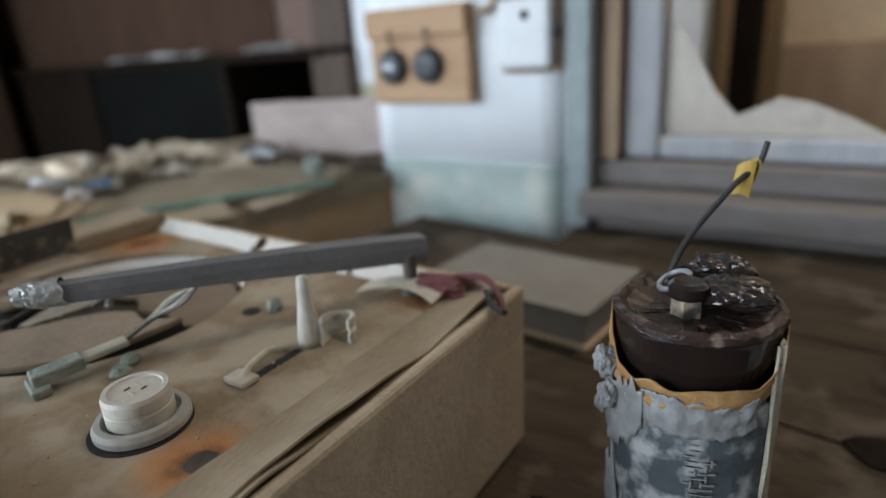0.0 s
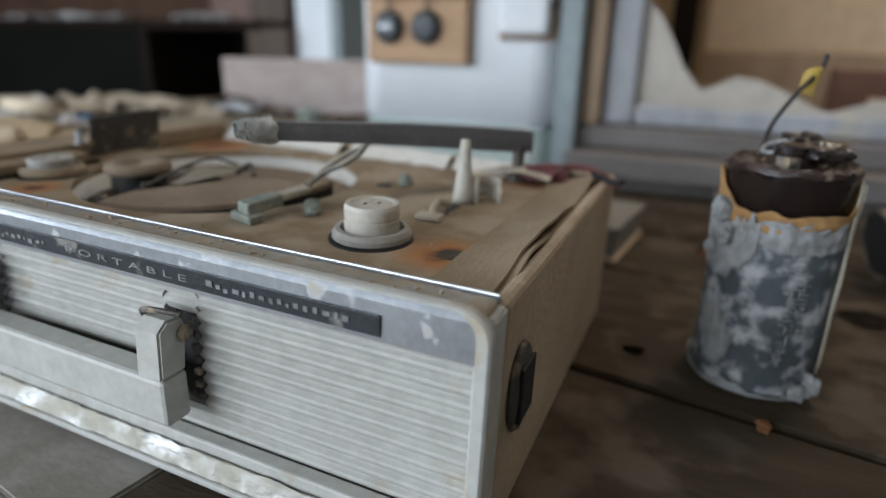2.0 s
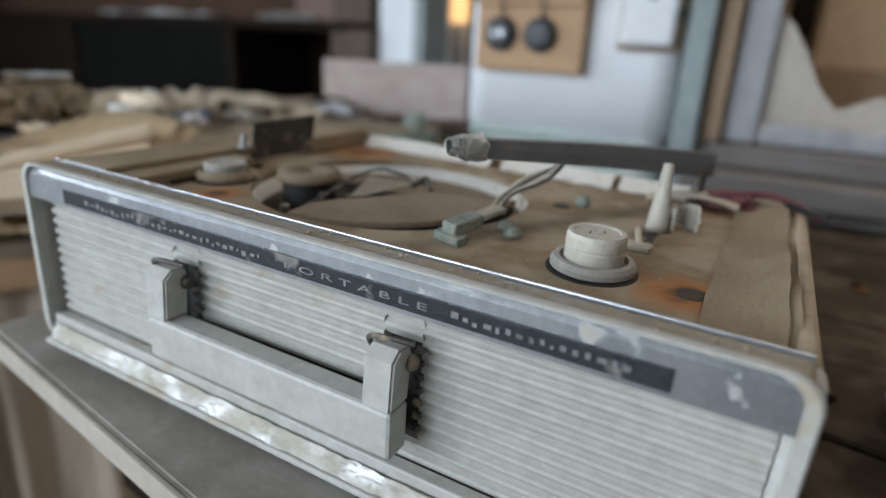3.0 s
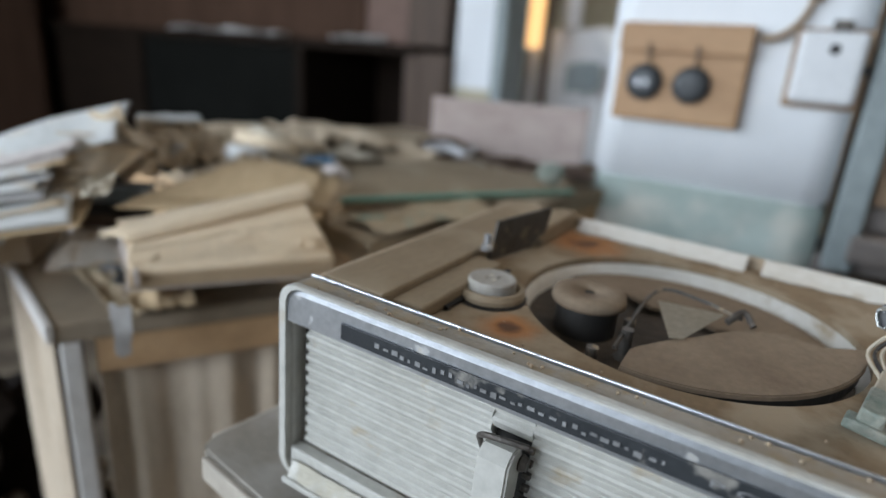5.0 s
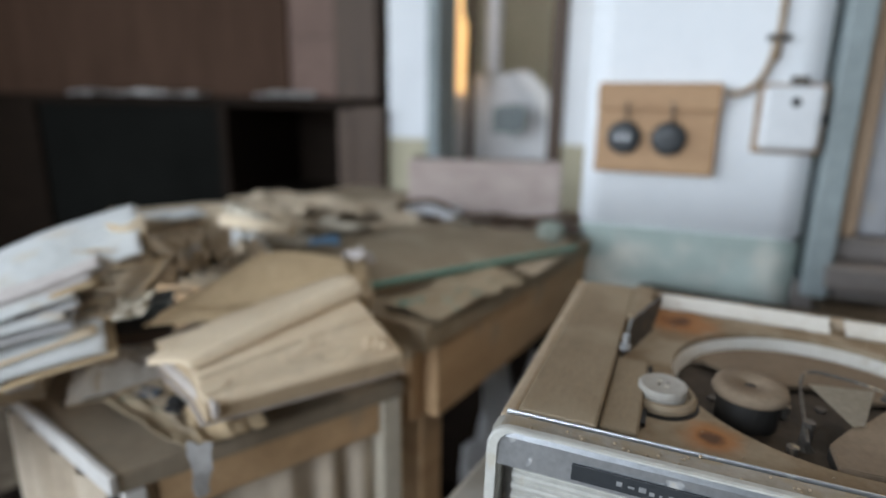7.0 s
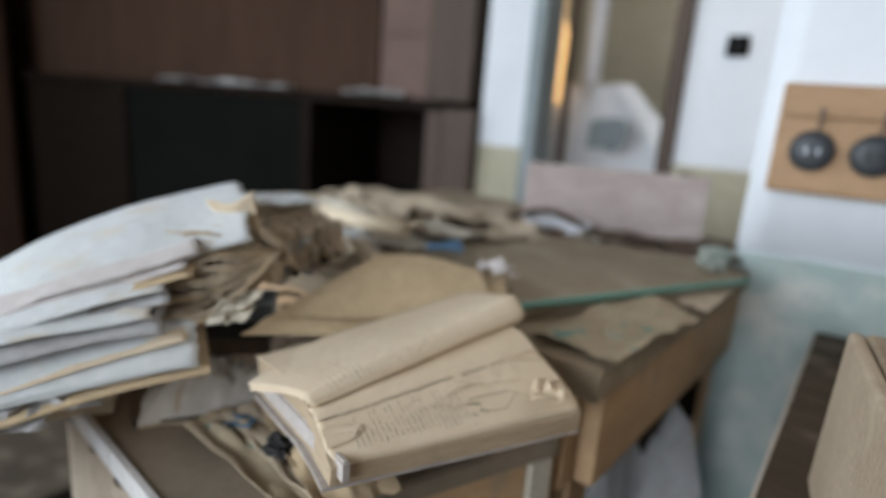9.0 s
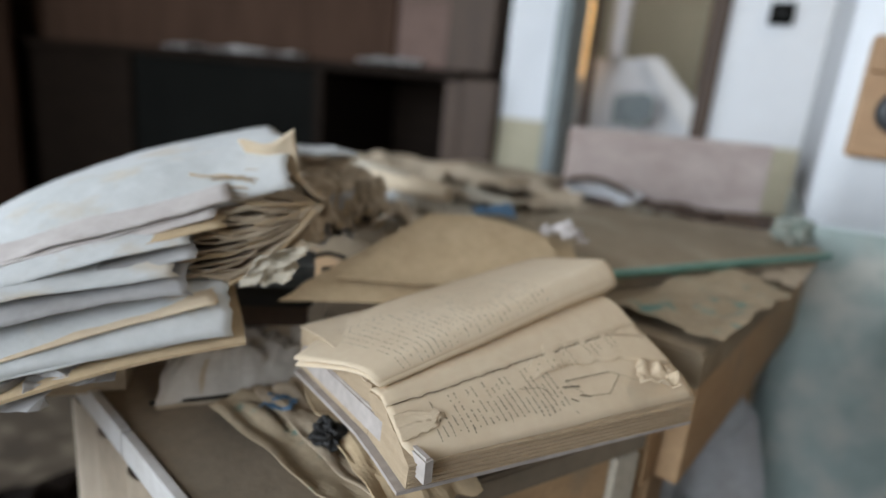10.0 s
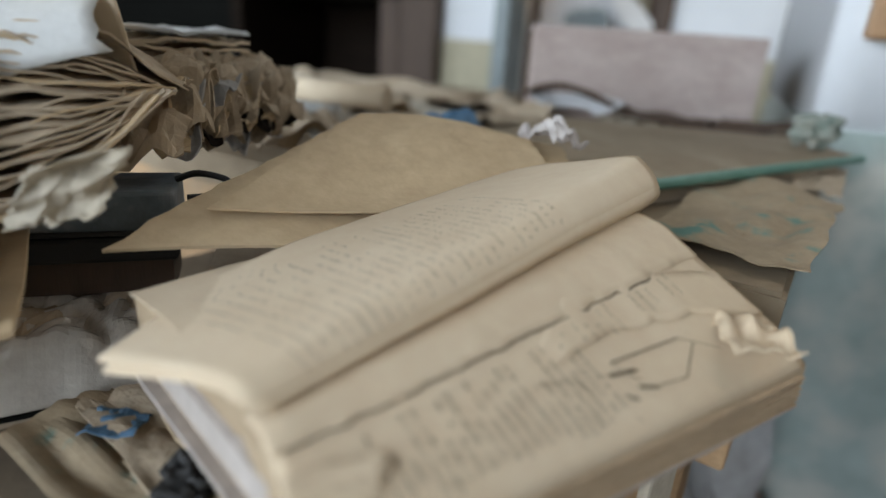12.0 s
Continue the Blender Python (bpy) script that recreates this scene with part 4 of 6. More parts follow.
for hx in (HL, HR):
    bm = slab([(-0.0190, 0.8082), (-0.0060, 0.8082), (-0.0040, 0.828), (-0.0060, 0.8325), (-0.0130, 0.8330), (-0.0178, 0.829)], hx - 0.0085, hx + 0.0055,
              m=Matrix(((0, 0, 1, 0), (1, 0, 0, 0), (0, 1, 0, 0), (0, 0, 0, 1))), bevel=0.001)
    part("handle_post", bm, M_IVORY, hd)
    part("pivot_ring", tube([(hx - 0.0125, -0.001, 0.818), (hx - 0.0130, -0.006, 0.827), (hx - 0.0105, -0.011, 0.8335), (hx - 0.001, -0.012, 0.8360), (hx + 0.0090, -0.009, 0.8350)], 0.0013, 5, 8), M_MECH, hd, "tarnished metal ring")
    part("hinge", lathe([(0.0032, 0), (0.0036, 0.002), (0.0026, 0.008), (0.0, 0.008)], 0, 0, 16, m=pose(hx + 0.0056, -0.006, 0.825, 0, 90) @ Matrix.Diagonal((1, 1, 0.4, 1))), M_MECH, hd)
    # Small dark blocks stand in for the shadows at the cut rib ends.
    for k in range(9):
        z = Z0 + 0.020 + k * 0.006
        if z < 0.832:
            part("rib_shadow", box(hx + 0.0058, hx + 0.0094, -0.0030, -0.0005, z, z + 0.0026, 0.0004), M_MECH, hd)

# corner catch on the right side
vt = part("side_catch", lathe([(0.0125, 0), (0.0135, 0.001), (0.0125, 0.003), (0.008, 0.0042), (0.0, 0.0036)], 0, 0, 24, m=Matrix.Translation((0.0, 0.031, 0.818)) @ pose(0, 0, 0, 0, 90) @ Matrix.Diagonal((1.45, 0.95, 1, 1))), M_MECH, rp, "dark corroded metal catch", smooth=True)
part("catch_plate", box(0.0035, 0.0052, 0.0225, 0.0395, 0.806, 0.830, 0.001), M_BLACK, vt)

# knobs
def knob(cx, cy, rb, rk, h, cap, collar):
    base = part("knob_base", lathe([(rb * 0.93, 0.8532), (rb, 0.8542), (rb, 0.8565), (rb * 0.93, 0.8585), (rk * 1.16, 0.8588), (rk * 1.13, 0.8560), (0, 0.8560)], cx, cy, 48), collar, rp, "grey ivory dial collar")
    part("gap_ring", lathe([(rb * 0.90, 0.8528), (rb * 1.07, 0.8528), (rb * 1.07, 0.8536), (rb * 0.90, 0.8536)], cx, cy - rb * 0.05, 40), M_BLACK, base)
    part("knob", lathe([(rk * 0.94, 0.8562), (rk, 0.8575), (rk, 0.8575 + h * 0.42), (rk * 0.965, 0.8575 + h * 0.45), (rk * 0.965, 0.8575 + h * 0.5), (rk, 0.8575 + h * 0.53), (rk * 1.0, 0.8575 + h * 0.86),
                         (rk * 0.95, 0.8575 + h), (rk * 0.80, 0.8575 + h), (rk * 0.76, 0.8575 + h * 0.95), (0, 0.8575 + h * 0.95)], cx, cy, 48), cap, base, smooth=False)
    z = 0.8575 + h * 0.95
    for k in range(4):
        a = 0.7 + 1.55 * k
        part("mark", box(-rk * 0.10, rk * 0.10, -0.0004, 0.0004, z - 0.0002, z + 0.0004, 0.0001, m=pose(cx + rk * 0.25 * math.cos(a), cy + rk * 0.25 * math.sin(a), 0, 0, 0, math.degrees(a) + 60)), M_FABRIC if k % 2 else M_MECH, base)
    return base


knob(-0.087, 0.067, 0.0190, 0.0132, 0.0128, M_KNOB, M_COLLAR)
knob(-0.325, 0.073, 0.0185, 0.0130, 0.0060, M_COLLAR, M_DECK)

# spindle disc, broken platter and flaps
part("drum", cyl(0.0165, 0.0165, 0.829, 0.856, -0.279, 0.098, 36), M_BLACK, rp)
part("spindle_disc", lathe([(0.0195, 0.8560), (0.020, 0.858), (0.019, 0.8612), (0.015, 0.8620), (0.0035, 0.8612), (0.0035, 0.859), (0.0, 0.859)], -0.279, 0.098, 40), M_DISC, rp, "dusty felt disc", smooth=True)
part("hub_hole", cyl(0.0033, 0.0033, 0.8592, 0.8602, -0.279, 0.098, 16), M_BLACK, rp)


def arc(a0, a1, r, n=14):
    return [(CX + r * math.cos(radians(a0 + (a1 - a0) * k / n)), CY + r * math.sin(radians(a0 + (a1 - a0) * k / n))) for k in range(n + 1)]


fa = arc(-98, 2, 0.0835) + [(-0.170, 0.118), (-0.186, 0.122), (-0.203, 0.115), (-0.214, 0.104), (-0.222, 0.093), (-0.232, 0.083), (-0.241, 0.070), (-0.246, 0.062)]
tilt = Matrix.Translation((CX, CY, 0.853)) @ pose(0, 0, 0, 2.5, -1.5) @ Matrix.Translation((-CX, -CY, -0.853))
pf = part("platter_piece", slab(fa, 0.8545, 0.8575, tilt, bevel=0.0006), M_DISC, rp, "broken dusty platter half")
# Black layer under the piece, in place of the shadow gap below its edge.
part("platter_shade", slab([(CX + (x - CX) * 0.985, CY + (y - CY) * 0.985) for x, y in fa], 0.8490, 0.8544, tilt), M_BLACK, pf)
fb = arc(15, 158, 0.0800) + [(-0.300, 0.158), (-0.286, 0.146), (-0.270, 0.152), (-0.254, 0.143), (-0.236, 0.150), (-0.218, 0.139), (-0.198, 0.146), (-0.178, 0.140)]
part("platter_piece", slab(fb, 0.8425, 0.8450, Matrix.Translation((CX, CY, 0.84)) @ pose(0, 0, 0, -2, 1) @ Matrix.Translation((-CX, -CY, -0.84)), bevel=0.0006), M_DISC, rp)
bm = bmesh.new()
tri = [(-0.2475, 0.118, 0.8590), (-0.2140, 0.122, 0.8600), (-0.2270, 0.083, 0.8570), (-0.2330, 0.080, 0.8568)]
f = bm.faces.new([bm.verts.new(p) for p in tri])
bmesh.ops.solidify(bm, geom=[f], thickness=0.0016)
part("flap", bm, M_FABRIC, rp, "pale triangular torn flap")
part("lever", tube([(-0.254, 0.066, 0.850), (-0.250, 0.122, 0.8620), (-0.228, 0.126, 0.8625), (-0.206, 0.116, 0.8620)], 0.0010, 5, 8), M_MECH, rp)
part("lever", tube([(-0.212, 0.112, 0.860), (-0.206, 0.119, 0.8645), (-0.200, 0.115, 0.860)], 0.0018, 5, 8), M_MECH, rp)
for k, (x, y, h) in enumerate(((-0.262, 0.058, 0.022), (-0.252, 0.080, 0.026), (-0.258, 0.110, 0.018), (-0.236, 0.128, 0.012), (-0.295, 0.115, 0.012))):
    part("mechanism", lathe([(0.005, 0.829), (0.0055, 0.829 + h * 0.4), (0.003, 0.829 + h * 0.5), (0.003, 0.829 + h), (0.0, 0.829 + h)], x, y, 12), M_MECH, rp)

# tone arm lying across the back
P, Q = Vector((-0.158, 0.0625, 0.8975)), Vector((-0.0625, 0.2360, 0.8790))
dirv = (Q - P).normalized()
bar = bmesh.new()
sec = [(-0.0062, -0.0078), (0.0062, -0.0078), (0.0070, 0.0), (0.0060, 0.0066), (-0.0060, 0.0066), (-0.0070, 0.0)]
nrm = Vector((-dirv.y, dirv.x, 0)).normalized()
rings = []
for k in range(25):
    t = k / 24
    c = P.lerp(Q, t) + Vector((0, 0, 0.0012 * math.sin(t * 3.1)))
    w = 0.58 + 0.42 * min(1, t * 1.3)
    rings.append([bar.verts.new(c + nrm * a * w + Vector((0, 0, b * w))) for a, b in sec])
for a, b in zip(rings, rings[1:]):
    for k in range(6):
        bar.faces.new((a[k], a[(k + 1) % 6], b[(k + 1) % 6], b[k]))
bar.faces.new(rings[0][::-1])
bar.faces.new(rings[-1])
ta = part("tone_arm", bar, M_GREYBAR, rp, "grey dusty tone arm lying across the deck")
def rag(cx, cy, cz, rx, ry, rz, seed, rough=0.45):
    """A crumpled lump: a flattened ball with sharp creases."""
    bm = bmesh.new()
    bmesh.ops.create_icosphere(bm, subdivisions=4, radius=1)
    for v in bm.verts:
        n = v.co.normalized()
        k = 1 + rough * (noise.noise(n * 1.7 + Vector((seed, 0, 0))) * 1.1) - rough * 0.7 * (abs(noise.noise(n * 3.3 + Vector((seed, 3, 0)))) - 0.2)
        v.co = Vector((n.x * rx * k, n.y * ry * k, n.z * rz * k))
    low = min(v.co.z for v in bm.verts)
    bmesh.ops.translate(bm, vec=(cx, cy, cz - low), verts=bm.verts)
    return bm




def foil_cap(u, v):
    """Silver foil wrapped round the arm's end, creased and open towards the front."""
    a = 2 * math.pi * u
    along = P - dirv * 0.004 + dirv * (0.020 + 0.004 * wob(u * 5, 3)) * v
    r = 0.0034 + 0.0026 * min(1, v * 2.2) + 0.0012 * wob(u * 7, v * 3, 3) + 0.0007 * wob(u * 21, v * 9, 6)
    return along + nrm * r * math.cos(a) * 0.95 + Vector((0, 0, r * math.sin(a) * 1.05))


part("foil_scrap", sheet(foil_cap, 40, 14, 0.0005), M_FOIL, ta, "crumpled silver foil")
part("arm_rest", lathe([(0.007, 0.8532), (0.006, 0.856), (0.004, 0.858), (0.004, 0.8765), (0, 0.8765)], -0.064, 0.224, 16), M_MECH, rp)

# pickup head with wires
hm = pose(-0.152, 0.064, 0.8605, 4, -3, 78)
hb = part("pickup_head", box(-0.010, 0.012, -0.0045, 0.0045, -0.003, 0.0035, 0.001, hm), M_VERDIGRIS, rp, "corroded green pickup head")
part("clip", box(0.010, 0.032, -0.0038, 0.0038, -0.0005, 0.0025, 0.0008, hm), M_FABRIC, hb)
part("clip", box(-0.012, -0.004, -0.008, 0.008, -0.0065, -0.002, 0.001, hm), M_VERDIGRIS, hb)
for k in range(4):
    o = 0.0016 * (k - 1.5)
    part("wire", tube([(-0.147 + o, 0.090, 0.8625), (-0.1495 + 1.6 * o, 0.112, 0.8665 + o * .6), (-0.137 + 2.4 * o, 0.120, 0.876), (-0.1245 + o, 0.127, 0.8859 + o)], 0.0009, 6, 6), M_STEELW if k % 2 else M_FABRIC, hb)
for x, y in ((-0.133, 0.083), (-0.140, 0.092)):
    part("lump", lathe([(0.004, -0.002), (0.005, 0.0), (0.003, 0.0028), (0, 0.003)], 0, 0, 10, lambda a, i: (0.001 * wob(a * 2, i, x * 50), 0), pose(x, y, 0.8555)), M_VERDIGRIS, hb)

# veneer strips on the right
def veneer(u, v):
    x = -0.0385 + 0.0285 * u
    y = 0.014 + 0.222 * v
    return Vector((x + 0.0012 * wob(y * 40, 2), y, 0.8556 + 0.0058 * u * u * (0.35 + abs(math.sin(v * 4.6))) + 0.0008 * wob(x * 90, y * 20, 1)))


part("veneer_strip", sheet(veneer, 8, 44, 0.0011), M_BOARDSTRIP, rp, "warped dry veneer strip")
part("veneer_strip", sheet(lambda u, v: veneer(u * 0.5 + 0.6, v * 0.96 + 0.02) + Vector((0.0012, 0, -0.0030 + 0.0022 * math.sin(v * 11))), 4, 44, 0.001), M_BOARDSTRIP, rp)
# Solid black strip that paints the shade in the gap along the veneer.
part("gap_shade", box(-0.0105, -0.0074, 0.014, 0.246, 0.8531, 0.8545), M_BLACK, rp)
part("rust_hole", lathe([(0.0062, 0.8528), (0.0064, 0.8533), (0.0040, 0.8537), (0.0, 0.8533)], -0.044, 0.064, 16, lambda a, i: (0.0016 * wob(math.cos(a) * 2, math.sin(a) * 2, i), 0)), M_WELL, rp)

# peg, slot, scraps at the back
part("peg", lathe([(0.0060, 0.8532), (0.0060, 0.857), (0.0052, 0.866), (0.0038, 0.876), (0.0033, 0.884), (0.0027, 0.8895), (0.0, 0.8902)], -0.0740, 0.1495, 28), M_KNOB, rp, "ivory cone-shaped peg", smooth=True)
part("paper_loop", sheet(lambda u, v: Vector((-0.062 + 0.008 * math.cos(4.2 * u) + 0.002 * wob(u * 4, v * 3), 0.158 + 0.010 * math.sin(4.2 * u), 0.8534 + 0.013 * v + 0.003 * wob(u * 3, v * 3, 4))), 14, 6, 0.0016), M_KNOB, rp, "broken ivory tube piece")
part("paper_strip", sheet(lambda u, v: Vector((-0.092 + 0.055 * u, 0.206 + 0.012 * v + 0.006 * math.sin(3 * u), 0.8555 + 0.006 * math.sin(2.6 * u) + 0.002 * v)), 10, 4, 0.0006), M_FABRIC, rp)
part("slot_bracket", tube([(-0.074, 0.106, 0.854), (-0.077, 0.114, 0.8575), (-0.080, 0.128, 0.8575), (-0.079, 0.138, 0.854)], 0.0018, 5, 8), M_FABRIC, rp)
part("slot_bracket", box(-0.083, -0.069, 0.103, 0.113, 0.8532, 0.8562, 0.001), M_FABRIC, rp)
part("deck_slot", box(-0.0765, -0.0715, 0.112, 0.142, 0.8526, 0.8533, 0.0002), M_BLACK, rp)
part("deck_hole", cyl(0.0055, 0.005, 0.8528, 0.8536, -0.133, 0.160, 20), M_BLACK, rp)
part("lump", lathe([(0.004, 0.853), (0.0052, 0.856), (0.003, 0.860), (0, 0.860)], -0.122, 0.168, 12, lambda a, i: (0.0013 * wob(a * 2, i), 0)), M_VERDIGRIS, rp)




part("red_rag", rag(-0.047, 0.226, 0.8532, 0.018, 0.010, 0.0055, 3), M_RED, rp, "faded red rag of wires")
part("cable_end", tube([(-0.040, 0.236, 0.862), (-0.022, 0.238, 0.8645), (-0.006, 0.226, 0.8635), (0.006, 0.212, 0.860)], 0.0026, 6, 8, taper=0.6), M_RED, rp)
part("cable_end", tube([(-0.012, 0.224, 0.864), (0.0, 0.210, 0.8635), (0.010, 0.204, 0.8645)], 0.0016, 5, 8), M_BLACK, rp)
for x0, x1 in ((-0.333, -0.215), (-0.205, -0.120), (-0.115, -0.040)):
    part("back_strip", sheet(lambda u, v: Vector((x0 + (x1 - x0) * u, BY - 0.022 + 0.012 * v, 0.8545 + 0.0075 * v + 0.0012 * wob(u * 8 + x0 * 30, v * 2))), 20, 4, 0.001), M_BASIN, rp, "chipped white back strip")
part("cord", tube([(-0.02, -0.012, 0.752), (0.012, 0.0, 0.753), (0.020, 0.030, 0.7530), (0.016, 0.07, 0.753)], 0.0018, 6, 8), M_FABRIC, rp)

# crumbs of plaster and dust on the deck and rail
crumbs = bmesh.new()
cr = random.Random(11)
for _ in range(110):
    x, y = cr.uniform(-0.385, -0.045), cr.uniform(0.016, 0.25)
    if math.hypot(x - CX, y - CY) < 0.092 or math.hypot(x + 0.087, y - 0.068) < 0.026 or math.hypot(x + 0.324, y - 0.069) < 0.022 or x < -0.33:
        continue
    s = cr.uniform(0.0003, 0.0008)
    bmesh.ops.create_icosphere(crumbs, subdivisions=1, radius=s, matrix=Matrix.Translation((x, y, 0.8531 + s * 0.6)))
for _ in range(70):
    s = cr.uniform(0.0003, 0.0010)
    bmesh.ops.create_icosphere(crumbs, subdivisions=1, radius=s, matrix=Matrix.Translation((cr.uniform(-0.39, -0.01), cr.uniform(-0.002, 0.009), 0.8626 + s * 0.5)))
ob = part("grit", crumbs, M_CASE, rp)
ob["kind"] = "stuff"
rp.rotation_euler = (0, radians(1.35), 0)     # it stands a little askew
rp.scale = (0.978, 1, 1)
rp.location.x += 0.002

# ---- battery ----
BX, BYY, BR = 0.098, 0.210, 0.0338
bt = thing("battery", (BX, BYY, 0.75), "corroded dry cell battery with torn wrapper, standing on a table", "battery")


def can_wob(a, i):
    return (0.0012 * wob(math.cos(a) * 2, math.sin(a) * 2, i * 0.7), 0)


part("can", lathe([(BR * 0.97, 0.7502), (BR, 0.754), (BR, 0.78), (BR * 0.99, 0.82), (BR, 0.846), (BR * 0.985, 0.8475), (0, 0.8475)], BX, BYY, 64, can_wob), M_CAN, bt, "peeling blue-grey printed wrapper", smooth=True)


def torn(a0, a1, zlo, ztop, off, seed, n=60, rows=8, amp=0.008):
    def f(u, v):
        a = radians(a0 + (a1 - a0) * u)
        top = ztop(u) + amp * wob(u * 9, seed) + amp * 0.6 * wob(u * 26, seed + 3)
        low = zlo + amp * 0.9 * abs(wob(u * 7, seed + 5)) + amp * 0.7 * abs(wob(u * 21, seed + 6)) + 1.6 * amp * (2 * u - 1) ** 4
        z = low + max(top - low, 0.002) * v
        r = BR + off + 0.0018 * wob(u * 8, v * 3, seed) + 0.0022 * v * v * abs(wob(u * 5, seed + 9))
        return Vector((BX + r * math.cos(a), BYY + r * math.sin(a), z))
    return sheet(f, n, rows, 0.0006)


part("rusty_rim", torn(0, 360, 0.846, lambda u: 0.8575 + 0.0160 * max(0, min(1, (abs((u * 360 - 275 + 180) % 360 - 180) - 48) / 40)), 0.0006, 2, 96, amp=0.004), M_RUSTRIM, bt, "rust-stained torn cardboard rim", smooth=True)
part("torn_film", torn(165, 250, 0.815, lambda u: 0.851 + 0.003 * math.sin(u * 9), 0.0014, 5, amp=0.012), M_WRAP, bt, "torn greyish plastic film", smooth=True)
part("torn_film", torn(248, 325, 0.836, lambda u: 0.8530 + 0.001 * math.sin(u * 7), 0.0010, 8, amp=0.0022), M_WRAP, bt, smooth=True)
part("torn_film", torn(205, 245, 0.760, lambda u: 0.795 + 0.012 * math.sin(u * 5), 0.0014, 13, amp=0.016), M_WRAP, bt, smooth=True)
part("torn_film", torn(160, 345, 0.7506, lambda u: 0.7545 + 0.003 * math.sin(u * 17), 0.0022, 21, 90, 4, 0.004), M_WRAP, bt, smooth=True)
part("film_edge", torn(338, 352, 0.760, lambda u: 0.872, 0.0008, 19, 20, 8, 0.004), M_FABRIC, bt, smooth=True)
for k, (a, z, s) in enumerate(((212, 0.850, 0.009), (222, 0.838, 0.008), (318, 0.756, 0.009), (305, 0.7545, 0.007), (205, 0.829, 0.006))):
    part("film_scrap", rag(BX + (BR + 0.004) * math.cos(radians(a)), BYY + (BR + 0.004) * math.sin(radians(a)), z - 0.003, s * 0.55, s * 0.55, s * 0.75, 30 + k, rough=0.3), M_WRAP, bt)
# pitch plug, higher on one side, with a chipped lip
part("pitch_plug", lathe([(BR * 0.78, 0.8478), (BR * 0.86, 0.856), (BR * 0.93, 0.866), (BR * 0.97, 0.8755), (BR * 0.94, 0.8765), (0, 0.8745)], BX, BYY, 56,
                         lambda a, i: (0.0014 * wob(a * 2.1, i * 0.4, 3) * (i > 1), 0.0022 * wob(math.cos(a) * 3, math.sin(a) * 3, i * 0.3) + (0.0015 * math.sin(a * 7) * wob(a, 5) if i in (3, 4) else 0))), M_PITCH, bt, "glossy black tar seal")
part("inner_seal", cyl(BR * 0.975, BR * 0.97, 0.8478, 0.8530, BX, BYY, 40), M_PITCH, bt)
part("tar_crust", lathe([(BR * 0.955, 0.8760), (BR * 0.995, 0.8775), (BR * 0.99, 0.8800), (BR * 0.92, 0.8815), (BR * 0.82, 0.8785), (BR * 0.5, 0.8755), (BR * 0.2, 0.8755), (0, 0.8755)], BX, BYY, 72,
                        lambda a, i: (0.0012 * wob(a * 2.1, i * 0.4, 3), (0.0016 * wob(math.cos(a) * 4, math.sin(a) * 4, i * 0.3) + 0.0010 * wob(a * 9, i)) * (i > 0))), M_CRUST, bt, "brown crumbling tar crust")
part("tar_lump", rag(BX + 0.014, BYY + 0.004, 0.8790, 0.014, 0.012, 0.0065, 41, rough=0.25), M_PITCH, bt)
part("tar_lump", rag(BX + 0.004, BYY + 0.022, 0.8795, 0.014, 0.008, 0.0075, 43, rough=0.3), M_PITCH, bt)
part("nut", cyl(0.0068, 0.0068, 0.876, 0.8845, BX - 0.003, BYY - 0.004, 6), M_MECH, bt)
part("knurled_cap", lathe([(0.0075, 0.884), (0.008, 0.885), (0.008, 0.889), (0.006, 0.8905), (0, 0.8895)], BX - 0.003, BYY - 0.004, 24, lambda a, i: (0.0005 * math.sin(a * 24) * (0 < i < 3), 0)), M_PITCH, bt)
part("terminal_ring", tube([(BX - 0.010 + 0.006 * math.cos(t), BYY + 0.002 + 0.006 * math.sin(t), 0.8875 + 0.003 * math.sin(t + 1)) for t in [0.5 * k for k in range(12)]], 0.0011, 3, 8), M_CHROME, bt, "shiny wire loop")
wr = part("lead_wire", tube([(BX - 0.016, BYY + 0.014, 0.880), (BX - 0.013, BYY + 0.024, 0.892), (BX - 0.008, BYY + 0.036, 0.902), (BX + 0.004, BYY + 0.050, 0.919), (BX + 0.0115, BYY + 0.060, 0.9265), (BX + 0.0140, BYY + 0.065, 0.9360)], 0.0014, 8, 8), M_STEELW, bt, "stiff bent lead wire", smooth=True)
part("yellow_tape", sheet(lambda u, v: Vector((BX + 0.008 + 0.0045 * math.cos(5.5 * u) - 0.002 * v, BYY + 0.058 + 0.003 * math.sin(5.5 * u), 0.927 - 0.017 * v * (0.5 + 0.5 * u) + 0.002 * math.sin(9 * u))), 18, 6, 0.0006), M_YELLOW, wr, "torn yellow tape")
# unreadable print as plain bars
pb_ = bmesh.new()
bq = random.Random(3)
for col, (a, z0, z1) in enumerate(((284, 0.772, 0.834), (293, 0.79, 0.826))):
    z = z1
    while z > z0:
        for k in range(bq.choice((1, 2, 3))):
            aa = radians(a + bq.uniform(-3.5, 3.5))
            w, h = bq.choice(((0.0036, 0.0006), (0.003, 0.0006), (0.0006, 0.003), (0.002, 0.0006)))
            cxx, cyy = BX + (BR + 0.0011) * math.cos(aa), BYY + (BR + 0.0011) * math.sin(aa)
            merge(pb_, box(-w / 2, w / 2, -0.0003, 0.0003, -h / 2, h / 2, 0, pose(cxx, cyy, z, 0, 0, math.degrees(aa) + 90)))
        z -= 0.0026
part("print", pb_, M_WRAP, bt, "worn white unreadable print")["kind"] = "stuff"

# ---- open book ----
SPINE, LEN = 0.086, 0.172
NEAR = (Vector((-0.6205, 0.0515, 0)), Vector((-0.5277, 0.185, 0)))
FOLD = (Vector((-0.6545, 0.0735, 0)), Vector((-0.594, 0.212, 0)))
